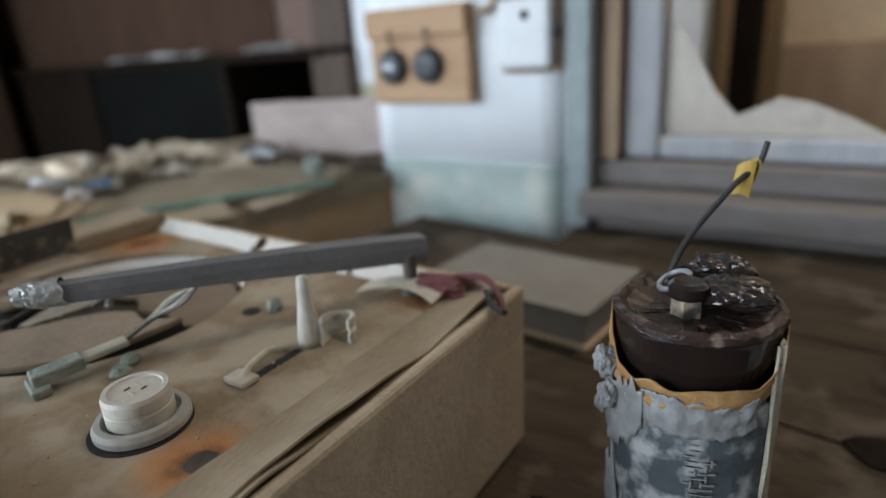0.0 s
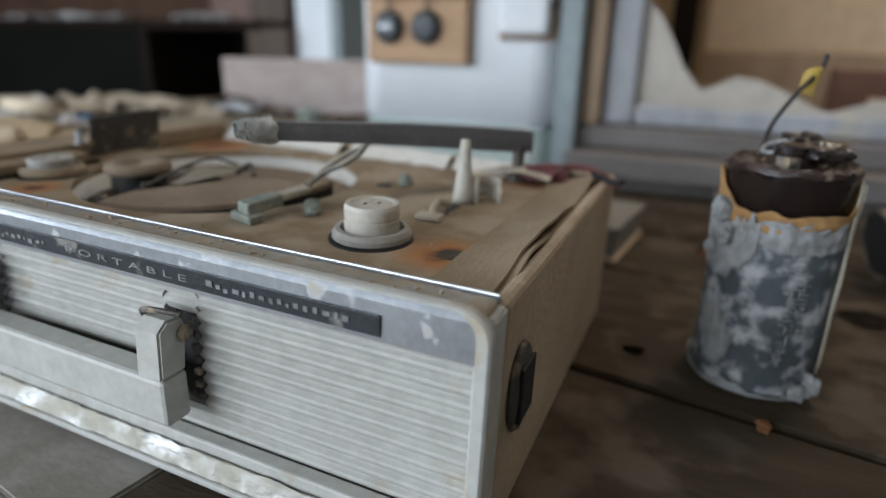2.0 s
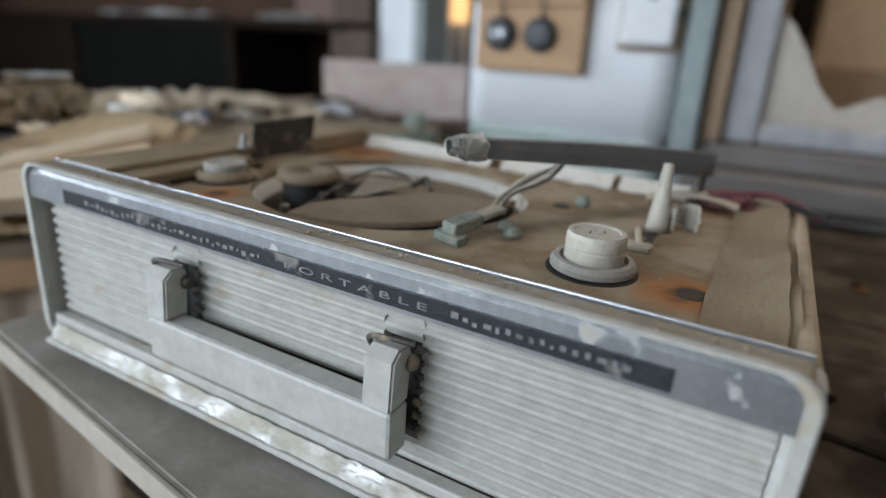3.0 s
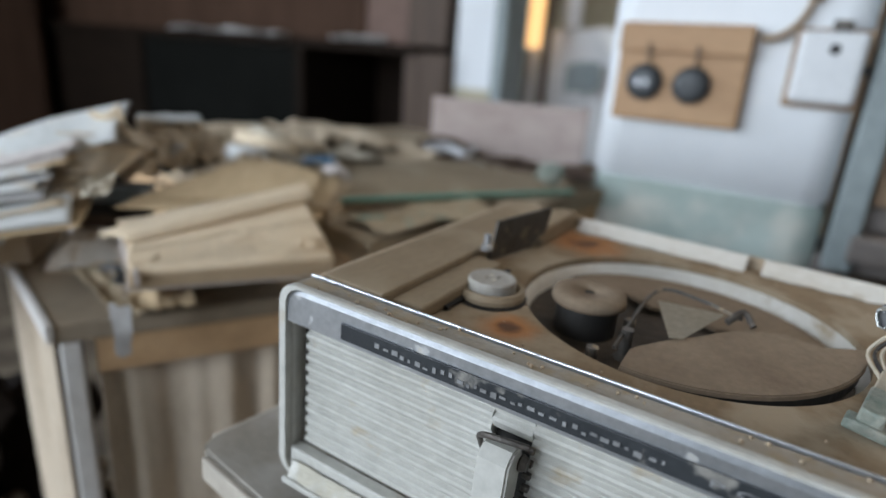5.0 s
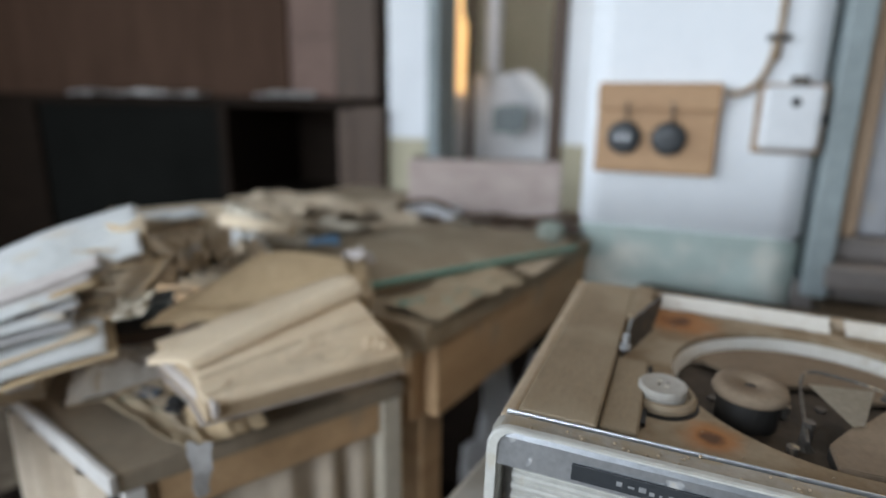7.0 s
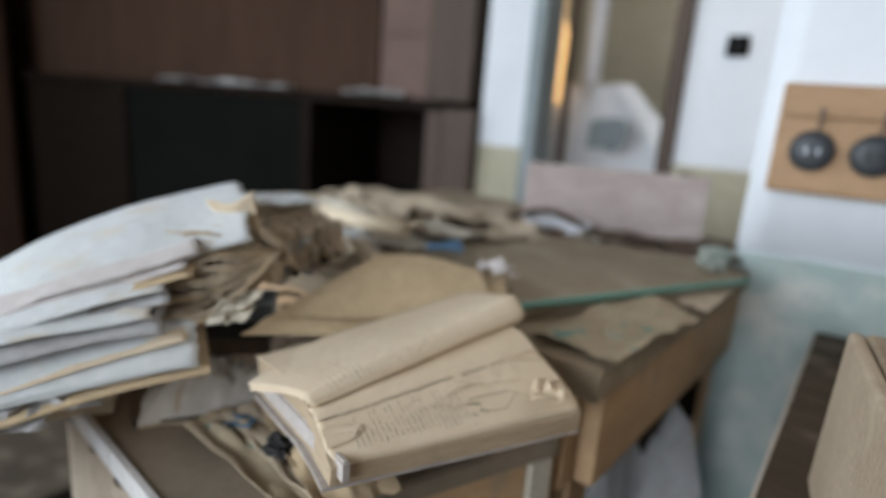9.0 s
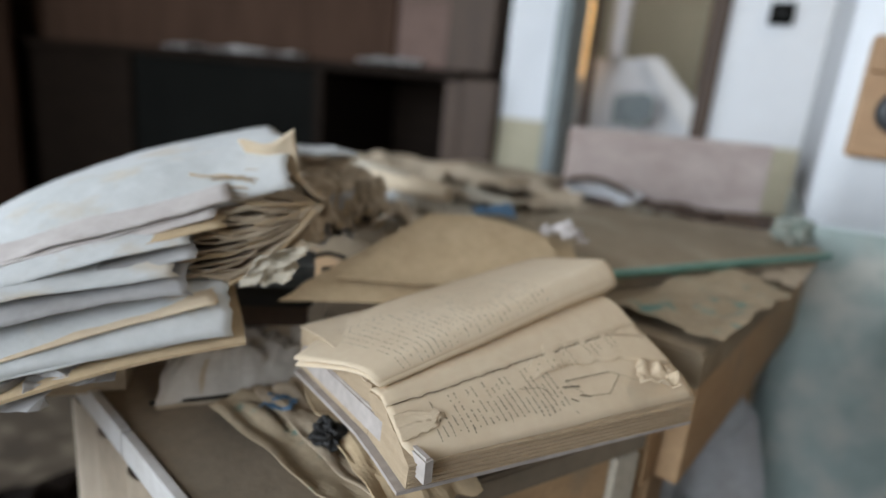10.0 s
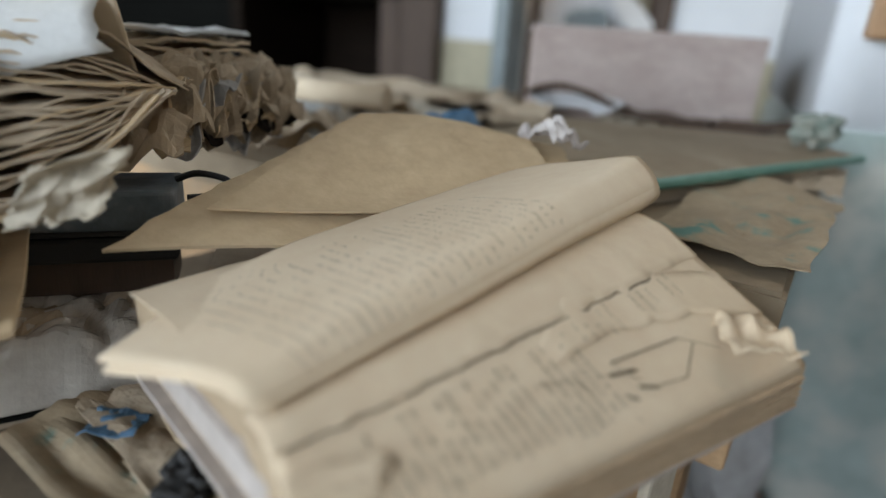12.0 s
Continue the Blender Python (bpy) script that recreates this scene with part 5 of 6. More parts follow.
FAR = (Vector((-0.7235, 0.106, 0)), Vector((-0.660, 0.262, 0)))


def bk(a, b, z, lift=1.0):
    """A place in the book's own directions: a along the near edge, b away from it; the pages rise towards the fold."""
    s, t = a / LEN, b / SPINE
    n, m, f = (p.lerp(q, s) for p, q in (NEAR, FOLD, FAR))
    p = n.lerp(m, t) if t <= 1 else m.lerp(f, (t - 1) / 1.19)
    rise = (0.011 + 0.023 * s) * max(0, min(t, 1)) - (0.002 + 0.012 * s) * max(0, min(t - 1, 1.2))
    return p + Vector((0, 0, z + lift * rise))


ZB = 0.7825                                   # underside of the page block


def near_top(a, b):
    t = b / SPINE
    return 0.7965 + 0.004 * t - 0.006 * max(0, t - 0.75) / 0.25 + 0.0035 * (a / LEN) - 0.0035 * max(0, 1 - b / 0.012) ** 2 + 0.0006 * wob(a * 30, b * 30, 2)


def curl(a, t):
    """The raised page: t from 0 at the spine to 1 at its far edge."""
    k = 0.34 + 0.50 * a / LEN
    th = min(1.0, t * 3.2)
    rise = 0.021 * k * math.sin(min(th, 1) * math.pi / 2) ** 0.8
    b = SPINE - 0.004 - 0.012 * math.sin(th * math.pi) + 0.010 * th + max(0, t - 0.3125) * 0.122
    z = 0.798 + rise - 0.012 * k * max(0, (t - 0.3)) ** 1.35 + 0.0008 * wob(a * 20, t * 4, 6)
    return b, z


bo = thing("book", (-0.64, 0.15, 0.77), "open yellowed book with a curled page, lying on a cabinet", "book")


def block(b0, b1, top, nb=14, na=22):
    """A block of pages with a shaped top, flat underside and worn edges."""
    bm = bmesh.new()
    up = [[bm.verts.new(bk(LEN * i / na + 0.0012 * wob(j, 1.5) * (i in (0, na)), b0 + (b1 - b0) * j / nb + 0.0014 * wob(i * 0.7, 4) * (j in (0, nb)), top(LEN * i / na, b0 + (b1 - b0) * j / nb))) for j in range(nb + 1)] for i in range(na + 1)]
    dn = [[bm.verts.new(bk(LEN * i / na, b0 + (b1 - b0) * j / nb, ZB, 0.0)) for j in range(nb + 1)] for i in range(na + 1)]
    for i in range(na):
        for j in range(nb):
            bm.faces.new((up[i][j], up[i + 1][j], up[i + 1][j + 1], up[i][j + 1]))
            bm.faces.new((dn[i][j], dn[i][j + 1], dn[i + 1][j + 1], dn[i + 1][j]))
    for i in range(na):
        bm.faces.new((up[i][0], dn[i][0], dn[i + 1][0], up[i + 1][0]))
        bm.faces.new((up[i][nb], up[i + 1][nb], dn[i + 1][nb], dn[i][nb]))
    for j in range(nb):
        bm.faces.new((up[0][j], up[0][j + 1], dn[0][j + 1], dn[0][j]))
        bm.faces.new((up[na][j], dn[na][j], dn[na][j + 1], up[na][j + 1]))
    return bm


part("page_block", block(0.0, SPINE, lambda a, b: near_top(a, b) - 0.0004), M_PAGE_EDGE, bo, "browned page edges")
part("page_block", block(SPINE + 0.0008, 0.188, lambda a, b: 0.797 + 0.004 * math.sin((b - SPINE) * 30)), M_PAGE_EDGE, bo)
# loose page edges along the near side
for k in range(6):
    z = ZB + 0.001 + 0.0020 * k
    part("leaf", sheet(lambda u, v: bk(0.001 + (LEN - 0.002) * u, -0.0016 + 0.0008 * wob(k * 2.1, u * 4) + 0.006 * v, z + 0.0004 * wob(u * 6, k), 0.2), 16, 1, 0.0005), M_PAGE_EDGE, bo)
BU = Vector((-0.905, 0.425, 0))
BV = Vector((0.425, 0.905, 0))
part("board", slab([(-0.006, -0.0005), (0.112, -0.0005), (0.112, 0.0035), (-0.006, 0.0035)], ZB + 0.004, 0.7985, m=Matrix(((BU.x, BV.x, 0, -0.618), (BU.y, BV.y, 0, 0.055), (0, 0, 1, 0), (0, 0, 0, 1))), bevel=0.001), M_BOOKBOARD, bo, "pale worn cover board")
part("cover", sheet(lambda u, v: bk(-0.004 + (LEN + 0.006) * u, 0.187 * v, ZB - 0.0004, 0.0), 4, 4, 0.0018), M_BOOKBOARD, bo)


def rounded_corner(a, b):
    """Pulls the page's near-left corner in."""
    r = 0.014
    if a < r and b < r:
        d = Vector((a - r, b - r))
        if d.length > r:
            d *= r / d.length
            return r + d.x, r + d.y
    return a, b


def top_leaf(u, v):
    a, b = rounded_corner(LEN * u, SPINE * v)
    return bk(a, b, near_top(LEN * u, SPINE * v) + 0.0004)


tp = part("page", sheet(top_leaf, 40, 24, 0.0003), M_PAGE, bo, "printed yellow page", smooth=True)


def tear(u):
    """How far from the near edge the upper leaf is torn off."""
    return 0.0505 - 0.002 * u + 0.0009 * wob(u * 7, 3) + 0.0015 * wob(u * 33, 8)


def torn_leaf(u, v):
    edge = tear(u)
    b = edge + (SPINE - edge) * v
    return bk(LEN * u, b, near_top(LEN * u, b) + 0.0009 + 0.0007 * (1 - v) * abs(wob(u * 12, 5)))


part("torn_page", sheet(torn_leaf, 90, 8, 0.0003), M_PAGE, bo, "torn page edge", smooth=True)
# the shadow gap under the tear, painted as a broken brown strip
rim = bmesh.new()
for k in range(110):
    u0, u1 = 0.02 + 0.80 * k / 110, 0.02 + 0.80 * (k + 1) / 110
    if wob(u0 * 23, 6) > -0.55:
        w = 0.0007 + 0.0005 * abs(wob(u0 * 41, 4))
        rim.faces.new([rim.verts.new(bk(LEN * u, tear(u) - d, near_top(LEN * u, tear(u)) + 0.0010)) for u, d in ((u0, 0.0), (u0, w), (u1, w), (u1, 0.0))])
part("tear_shadow", rim, M_BROWN, bo, "shadow line painted along the tear")["kind"] = "stuff"


def flap_leaf(u, v):
    a = LEN * (0.40 + 0.60 * u)
    edge = 0.026 + 0.010 * math.sin(u * 3.4 + 0.5) + 0.003 * wob(u * 9, 13) + 0.0014 * wob(u * 33, 1)
    b = edge + (0.004 + 0.018 * min(1, 3 * u)) * v
    return bk(a, b, near_top(a, b) + 0.0009 * min(1, 4 * u) + 0.0012 * (1 - v) * abs(wob(u * 8, 2)))


part("torn_page", sheet(flap_leaf, 60, 6, 0.0003), M_PAGE, bo, smooth=True)


def corner_leaf(u, v):
    a = 0.004 + 0.024 * u + 0.004 * wob(v * 9, 4) * u
    b = 0.027 + 0.026 * (v - 0.5) * (1 - 0.75 * u * u) + 0.004 * wob(u * 6, 9)
    return bk(a - 0.004, b, near_top(a, b) + 0.0010 + 0.0025 * (1 - u) * abs(wob(v * 6, 2)) + 0.0005)


part("torn_page", sheet(corner_leaf, 20, 14, 0.0003), M_PAGE, bo, smooth=True)


def curl_leaf(u, v):
    a = LEN * (-0.015 + 1.06 * u)
    b, z = curl(max(0, min(LEN, a)), v)
    # the near-left corner reaches out over the board
    k = max(0, 0.34 - u) / 0.34
    out = 0.008 - 0.026 * min(1, v / 0.74) if v < 0.74 else -0.018 + 0.050 * ((v - 0.74) / 0.26) ** 1.2
    a += k ** 1.2 * out
    z -= 0.005 * k * k * math.exp(-((v - 0.74) / 0.22) ** 2)
    return bk(a, b, z)


part("page", sheet(lambda u, v: bk(LEN * (-0.01 + 1.02 * u), SPINE + 0.004 + 0.099 * v, 0.7985 + 0.004 * math.sin(0.102 * v * 30) + 0.0008 * wob(u * 5, v * 3)), 20, 10, 0.0005), M_PAGE, bo)
part("curled_page", sheet(curl_leaf, 44, 48, 0.0005), M_PAGE, bo, "curled yellow page", smooth=True)
part("curled_page", sheet(lambda u, v: curl_leaf(u, v) + Vector((0.001, 0, -0.0016 - 0.002 * v)), 30, 30, 0.0004), M_PAGE, bo, smooth=True)


def text(place, lines, a_from, a_to, b_from, b_to, seed, height=0.0012):
    """Unreadable print: rows of small bars that run across the page."""
    q = random.Random(seed)
    bm = bmesh.new()
    for k in range(lines):
        a = a_from + (a_to - a_from) * k / lines
        b, end = b_from + q.uniform(0, 0.004), b_to - (q.random() < 0.25) * q.uniform(0.004, 0.02)
        while b < end:
            w = q.uniform(0.0007, 0.0022)
            if q.random() < 0.86:
                h = height * q.uniform(0.55, 1.0)
                c = [place(a, b), place(a, b + w), place(a + h, b + w), place(a + h, b)]
                bm.faces.new([bm.verts.new(p) for p in c])
            b += w + q.uniform(0.0004, 0.0010)
    return bm


def on_near(a, b):
    return bk(a, b, near_top(a, b) + 0.00095)


def on_curl(a, t):
    p = curl_leaf((a / LEN + 0.015) / 1.06, t)
    return p + Vector((0.0001, -0.0001, 0.0006))


part("print", text(on_near, 22, 0.018, 0.094, 0.006, 0.043, 4, 0.0009), M_INK, tp)["kind"] = "stuff"
part("print", text(lambda a, b: on_near(a, b) + Vector((0, 0, 0.0008)), 13, 0.096, 0.150, 0.034, 0.046, 5, 0.0006), M_INK, tp)["kind"] = "stuff"


def text_on_curl():
    q = random.Random(9)
    bm = bmesh.new()
    for k in range(27):
        a = 0.014 + 0.108 * k / 27
        t, end = 0.15 + q.uniform(0, 0.03) + 0.0012 * k, 0.86 - (q.random() < 0.3) * q.uniform(0.05, 0.3) - 0.006 * k
        while t < end:
            w = q.uniform(0.004, 0.014)
            if q.random() < 0.60:
                h = 0.0007 * q.uniform(0.6, 1)
                bm.faces.new([bm.verts.new(on_curl(*p)) for p in ((a, t), (a, t + w), (a + h, t + w), (a + h, t))])
            t += w + q.uniform(0.003, 0.008)
    return bm


part("print", text_on_curl(), M_INK, bo)["kind"] = "stuff"
# a small line drawing of a device on the near page
dr = bmesh.new()
for a0, b0, a1, b1, r in ((0.098, 0.026, 0.128, 0.024, 0.0007), (0.128, 0.024, 0.140, 0.014, 0.0004), (0.098, 0.026, 0.104, 0.012, 0.0004), (0.104, 0.012, 0.118, 0.010, 0.0004), (0.118, 0.010, 0.132, 0.020, 0.0004),
                          (0.094, 0.022, 0.104, 0.020, 0.0016), (0.100, 0.014, 0.106, 0.011, 0.0014), (0.094, 0.013, 0.097, 0.010, 0.0012), (0.082, 0.026, 0.094, 0.004, 0.0004), (0.070, 0.030, 0.082, 0.026, 0.0004)):
    p, q2 = on_near(a0, b0), on_near(a1, b1)
    n = (q2 - p).cross(Vector((0, 0, 1))).normalized() * r * 0.5
    dr.faces.new([dr.verts.new(v) for v in (p + n, q2 + n, q2 - n, p - n)])
part("drawing", dr, M_INK, tp)["kind"] = "stuff"


def flake(name, f, n, material, label, place, category="paper", group="", thick=0.0005):
    t = thing(name, place, label, category, group)
    part("sheet", sheet(f, n, n, thick), material, t, smooth=False)
    return t


def crumple(cx, cy, z, w, d, h, seed, turn=0.0):
    ct, st = math.cos(radians(turn)), math.sin(radians(turn))

    def f(u, v):
        x, y = w * (u - 0.5 + 0.05 * wob(v * 6, seed)), d * (v - 0.5 + 0.05 * wob(u * 6, seed + 4))
        zz = (0.5 + 0.5 * noise.noise(Vector((u * 1.6 + seed, v * 1.6, 0)))) * h * 0.9 + abs(noise.noise(Vector((u * 2.6 + seed, v * 2.6, 5)))) * h * 0.9
        return Vector((cx + x * ct - y * st, cy + x * st + y * ct, z + 0.0006 + zz))
    return f


c = bk(0.150, 0.010, 0.8035)
flake("paper_flake", crumple(c.x, c.y, c.z - 0.002, 0.020, 0.024, 0.007, 3, 20), 14, M_PAGE, "small crumpled paper flake on an open book", (c.x, c.y, c.z - 0.002))

# tan folder and loose sheets beyond the book
fo = thing("folder", (-0.73, 0.28, 0.80), "flat tan paper folder lying on a desk", "folder")


def lying(c00, c10, c01, c11, wave, seed):
    """A lying sheet between four corners, slightly wavy, with worn edges."""
    def f(u, v):
        p = Vector(c00).lerp(Vector(c10), u).lerp(Vector(c01).lerp(Vector(c11), u), v)
        edge = 0.003 * (wob(u * 9, v * 9, seed) + 0.5 * wob(u * 25, v * 25, seed))
        return p + Vector((edge, edge, wave * wob(u * 2.2, v * 2.2, seed) + 0.004 * math.sin(math.pi * u) * v))
    return f


part("sheet", sheet(lying((-0.752, 0.118, 0.812), (-0.600, 0.245, 0.806), (-0.738, 0.266, 0.846), (-0.640, 0.322, 0.832), 0.003, 3), 26, 22, 0.0016), M_TAN, fo)
part("sheet", sheet(lying((-0.735, 0.150, 0.822), (-0.612, 0.250, 0.815), (-0.728, 0.246, 0.846), (-0.655, 0.300, 0.838), 0.004, 8), 24, 20, 0.0008), M_TAN, fo)
part("backing", slab([(-0.74, 0.18), (-0.60, 0.26), (-0.655, 0.385), (-0.80, 0.30)], 0.8005, 0.815), M_PAGE_EDGE, fo)
flake("paper_scrap", crumple(-0.645, 0.318, 0.826, 0.026, 0.030, 0.024, 14, 55), 10, M_PINKPAPER, "white crumpled paper scrap on a desk", (-0.641, 0.335, 0.81), group="scraps on the desk")
flake("paper_scrap", crumple(-0.733, 0.383, 0.826, 0.040, 0.022, 0.010, 22, 40), 12, M_BLUE, "faded blue paper scrap on a desk", (-0.735, 0.385, 0.8165), group="scraps on the desk")

# ---- glass-edged board ----
RIM_LINE = smooth_line([(-0.755, 0.640, 0.832), (-0.718, 0.652, 0.842), (-0.680, 0.655, 0.834), (-0.640, 0.652, 0.822), (-0.580, 0.650, 0.814), (-0.520, 0.640, 0.808), (-0.488, 0.632, 0.806)], 8)


def smooth_rim(u):
    k = u * (len(RIM_LINE) - 1)
    i = min(int(k), len(RIM_LINE) - 2)
    return RIM_LINE[i].lerp(RIM_LINE[i + 1], k - i)


gb = thing("desk_board", (-0.60, 0.5, 0.80), "dusty board with a green edge lying on a desk", "board")
outline = [(-0.617, 0.300), (-0.446, 0.556), (-0.484, 0.640), (-0.690, 0.600), (-0.725, 0.46)]
part("board", slab(outline, 0.8105, 0.8165, bevel=0.0008), M_DESKTOP, gb)
part("green_edge", tube([(-0.619, 0.297, 0.8140), (-0.53, 0.429, 0.8150), (-0.444, 0.557, 0.8145)], 0.0036, 6, 8), M_GREENEDGE, gb, "rounded green edge")
part("paper_below", slab([(-0.63, 0.29), (-0.46, 0.545), (-0.49, 0.65), (-0.70, 0.60)], 0.8005, 0.810), M_CRUMPLE, gb)
flake("stained_paper", crumple(-0.535, 0.345, 0.8005, 0.075, 0.17, 0.010, 31, -14), 26, M_GREENSTAIN, "crumpled brown paper with green spots at a desk's edge", (-0.535, 0.345, 0.8005))
flake("stained_paper", crumple(-0.478, 0.50, 0.8005, 0.03, 0.11, 0.006, 35, -12), 20, M_CRUMPLE, "crumpled brown paper at a desk's edge", (-0.478, 0.50, 0.8005))
jr = thing("green_lump", (-0.452, 0.585, 0.80), "small pale green crumbling lump on a desk", "debris")
part("lump", rag(-0.480, 0.562, 0.8170, 0.017, 0.014, 0.014, 51, rough=0.5), M_VERDIGRIS, jr)

# ---- dark broken rim lying before the drawer ----
rim = thing("wood_strip", (-0.62, 0.66, 0.80), "dark curved strip of broken wood lying on a desk", "debris")
part("strip", sheet(lambda u, v: smooth_rim(u) + Vector((0.004 * v, 0.022 * v, 0.004 - 0.006 * abs(v - 0.4) + 0.003 * wob(u * 14, v * 3, 2))), 40, 6, 0.004), M_BROWN, rim)

# ---- drawer standing on the desk ----
dwr = thing("drawer", (-0.63, 0.82, 0.80), "pale pinkish wooden drawer standing on a desk", "drawer")
DWM = pose(-0.762, 0.696, 0, 0, 0, math.degrees(math.atan2(0.083, 0.25)))
part("front", box(0, 0.266, 0, 0.014, 0.8005, 0.906, 0.003, DWM), M_PINK, dwr)
part("side_panel", box(0.254, 0.266, 0.0145, 0.15, 0.8005, 0.900, 0.002, DWM), M_BROWN, dwr)
part("side_panel", box(0.0, 0.012, 0.0145, 0.15, 0.8005, 0.900, 0.002, DWM), M_BROWN, dwr)
part("back", box(0.0125, 0.2535, 0.138, 0.15, 0.8005, 0.895, 0.002, DWM), M_BROWN, dwr)
part("bottom", box(0.0125, 0.2535, 0.0145, 0.1375, 0.8005, 0.806, 0.001, DWM), M_BROWN, dwr)

pt = thing("broken_plate", (-0.68, 0.655, 0.80), "half of a white plate lying on a desk", "plate")


def plate_half(u, v):
    a = radians(-25 + 200 * u)
    r = 0.022 + 0.030 * v
    return Vector((-0.695 + r * math.cos(a), 0.645 + r * math.sin(a) * 0.8, 0.8185 + 0.012 * v * v + 0.002 * math.sin(a)))


part("shard", sheet(plate_half, 24, 6, 0.002), M_WHITEPL, pt, smooth=True)
for i, (x, y, w, d, h, m_, tn, lb) in enumerate(((-0.640, 0.690, 0.06, 0.05, 0.014, M_FABRIC, 20, "pale crumpled paper on a desk"), (-0.75, 0.62, 0.10, 0.06, 0.012, M_CRUMPLE, 50, "brown crumpled paper on a desk"),
                                                 (-0.560, 0.735, 0.18, 0.05, 0.020, M_BROWN, 22, "dark rag on a desk"), (-0.500, 0.700, 0.10, 0.05, 0.016, M_BROWN, -10, "dark rag on a desk"),
                                                 (-0.82, 0.56, 0.09, 0.06, 0.014, M_FABRIC, 10, "pale crumpled paper on a desk"), (-0.86, 0.46, 0.16, 0.05, 0.022, M_FABRIC, -30, "rolled pale papers on a desk"),
                                                 (-0.92, 0.52, 0.20, 0.06, 0.026, M_PAGE, -25, "rolled pale papers on a desk"), (-0.98, 0.60, 0.20, 0.07, 0.03, M_CRUMPLE, -15, "brown crumpled paper on a desk"),
                                                 (-0.80, 0.66, 0.16, 0.07, 0.020, M_CRUMPLE, 5, "brown crumpled paper on a desk"), (-0.87, 0.385, 0.10, 0.05, 0.030, M_WHITEPAPER, -30, "white folded paper on a desk"),
                                                 (-0.83, 0.33, 0.12, 0.07, 0.032, M_CRUMPLE, -40, "brown crumpled paper on a desk"), (-1.06, 0.45, 0.22, 0.12, 0.035, M_CRUMPLE, 15, "brown crumpled paper on a desk"),
                                                 (-0.95, 0.70, 0.3, 0.1, 0.03, M_CRUMPLE, 8, "brown crumpled paper on a desk"), (-0.70, 0.76, 0.2, 0.03, 0.016, M_BROWN, 22, "dark rag on a desk"))):
    flake("paper_litter", crumple(x, y, 0.8005 if y < 0.6 or x < -0.74 else 0.817 if y < 0.66 else 0.8005, w, d, h, 60 + i * 3, tn), 22, m_, lb, (x, y, 0.8005), "paper", "litter on the desk", 0.0012)
for i, (x, y, z, tn, ln, r, m_) in enumerate(((-0.855, 0.405, 0.838, 176, 0.125, 0.0095, M_PAGE), (-0.93, 0.475, 0.834, 155, 0.13, 0.009, M_FABRIC), (-0.850, 0.368, 0.826, 178, 0.070, 0.0080, M_WHITEPAPER))):
    rl = thing("paper_roll", (x, y, 0.80), "pale rolled sheet of paper on a desk", "paper roll", "rolls on the desk")
    part("roll", lathe([(r * 0.7, -ln / 2), (r, -ln / 2), (r * 1.04, 0), (r, ln / 2), (r * 0.7, ln / 2), (r * 0.6, -ln / 2 + 0.003)], 0, 0, 18, lambda a, i2: (0.0015 * wob(a, i2, x * 9), 0), pose(x, y, z, 0, 90, tn)), m_, rl, smooth=True)

# ---- stack of folded drawings ----
SD, SE = Vector((-0.60, -0.80, 0)), Vector((-0.80, 0.60, 0))
S0 = Vector((-0.747, 0.086, 0))
st = thing("drawing_stack", (-0.87, 0.10, 0.78), "stack of folded bluish white drawings with crumpled brown ends", "paper stack")


def leaf_at(u, e, z):
    """A place along the stack: u along its front, e towards its back."""
    p = S0 + SD * u + SE * e
    return Vector((p.x, p.y, z))


def bundle(k, e0, z0, h, d0, seed, length=0.34):
    """A folded sheet: a sharp lower edge, a leaning face and a soft top fold, sagging towards its far end."""
    def f(u, v):
        rise = 1 - (1 - min(v * 1.7, 1)) ** 1.6
        lift = wob(u * 1.9, seed) * (0.2 + 1.6 * u)
        e = e0 + 0.010 * wob(u * 2.5, seed + 1) - 0.008 * (1 - min(v * 2, 1)) + 0.085 * v * v + 0.020 * v
        z = z0 + h * rise + 0.014 * lift * (1 - 0.3 * v) + 0.030 * u * wob(seed * 1.7, 2) - 0.22 * u * u * length - 1.15 * u * (z0 - 0.79)
        z += 0.0022 * wob(u * 6, v * 3, seed) + 0.0016 * abs(wob(u * 14, v * 5, seed)) * (1 - 0.6 * v)
        return leaf_at(d0 + length * u + (0.007 * wob(v * 3, seed) + 0.004 * wob(v * 11, seed)) * max(0, 1 - 8 * u), e, z)
    return sheet(f, 60, 20, 0.0008)


part("cover", sheet(lambda u, v: leaf_at(-0.001 + 0.32 * u + 0.010 * max(0, 0.15 - v) * (u < 0.05), -0.019 + 0.157 * v, 0.8045 - 0.030 * u - 0.075 * u * u + 0.014 * v + 0.002 * wob(u * 3, v * 3)), 30, 12, 0.0018), M_TAN, st, "tan card cover")
LAYERS = ((M_WHITEPAPER, 0.024, 0.006), (M_PAGE, 0.004, 0.014), (M_DEBRIS, 0.012, 0.024), (M_WHITEPAPER, 0.010, 0.030), (M_DEBRIS, 0.008, 0.022), (M_WHITEPAPER, 0.010, 0.024), (M_TAN, 0.004, 0.006), (M_PINKPAPER, 0.012, 0.012), (M_PINKPAPER, 0.009, 0.002), (M_WHITEPAPER, 0.024, -0.034))
zz_ = 0.8075
for i, (m_, h, d0) in enumerate(LAYERS):
    t = i / 9
    part("folded_sheet", bundle(i, -0.006 + 0.050 * t, zz_, h, d0, 3 + i * 5), m_, st, smooth=True)
    if h > 0.009:
        part("folded_sheet", bundle(i, -0.001 + 0.050 * t, zz_ - 0.001, h * 0.55, d0 + 0.006, 40 + i * 7), m_, st, smooth=True)
    zz_ += h * 0.60 + 0.0014
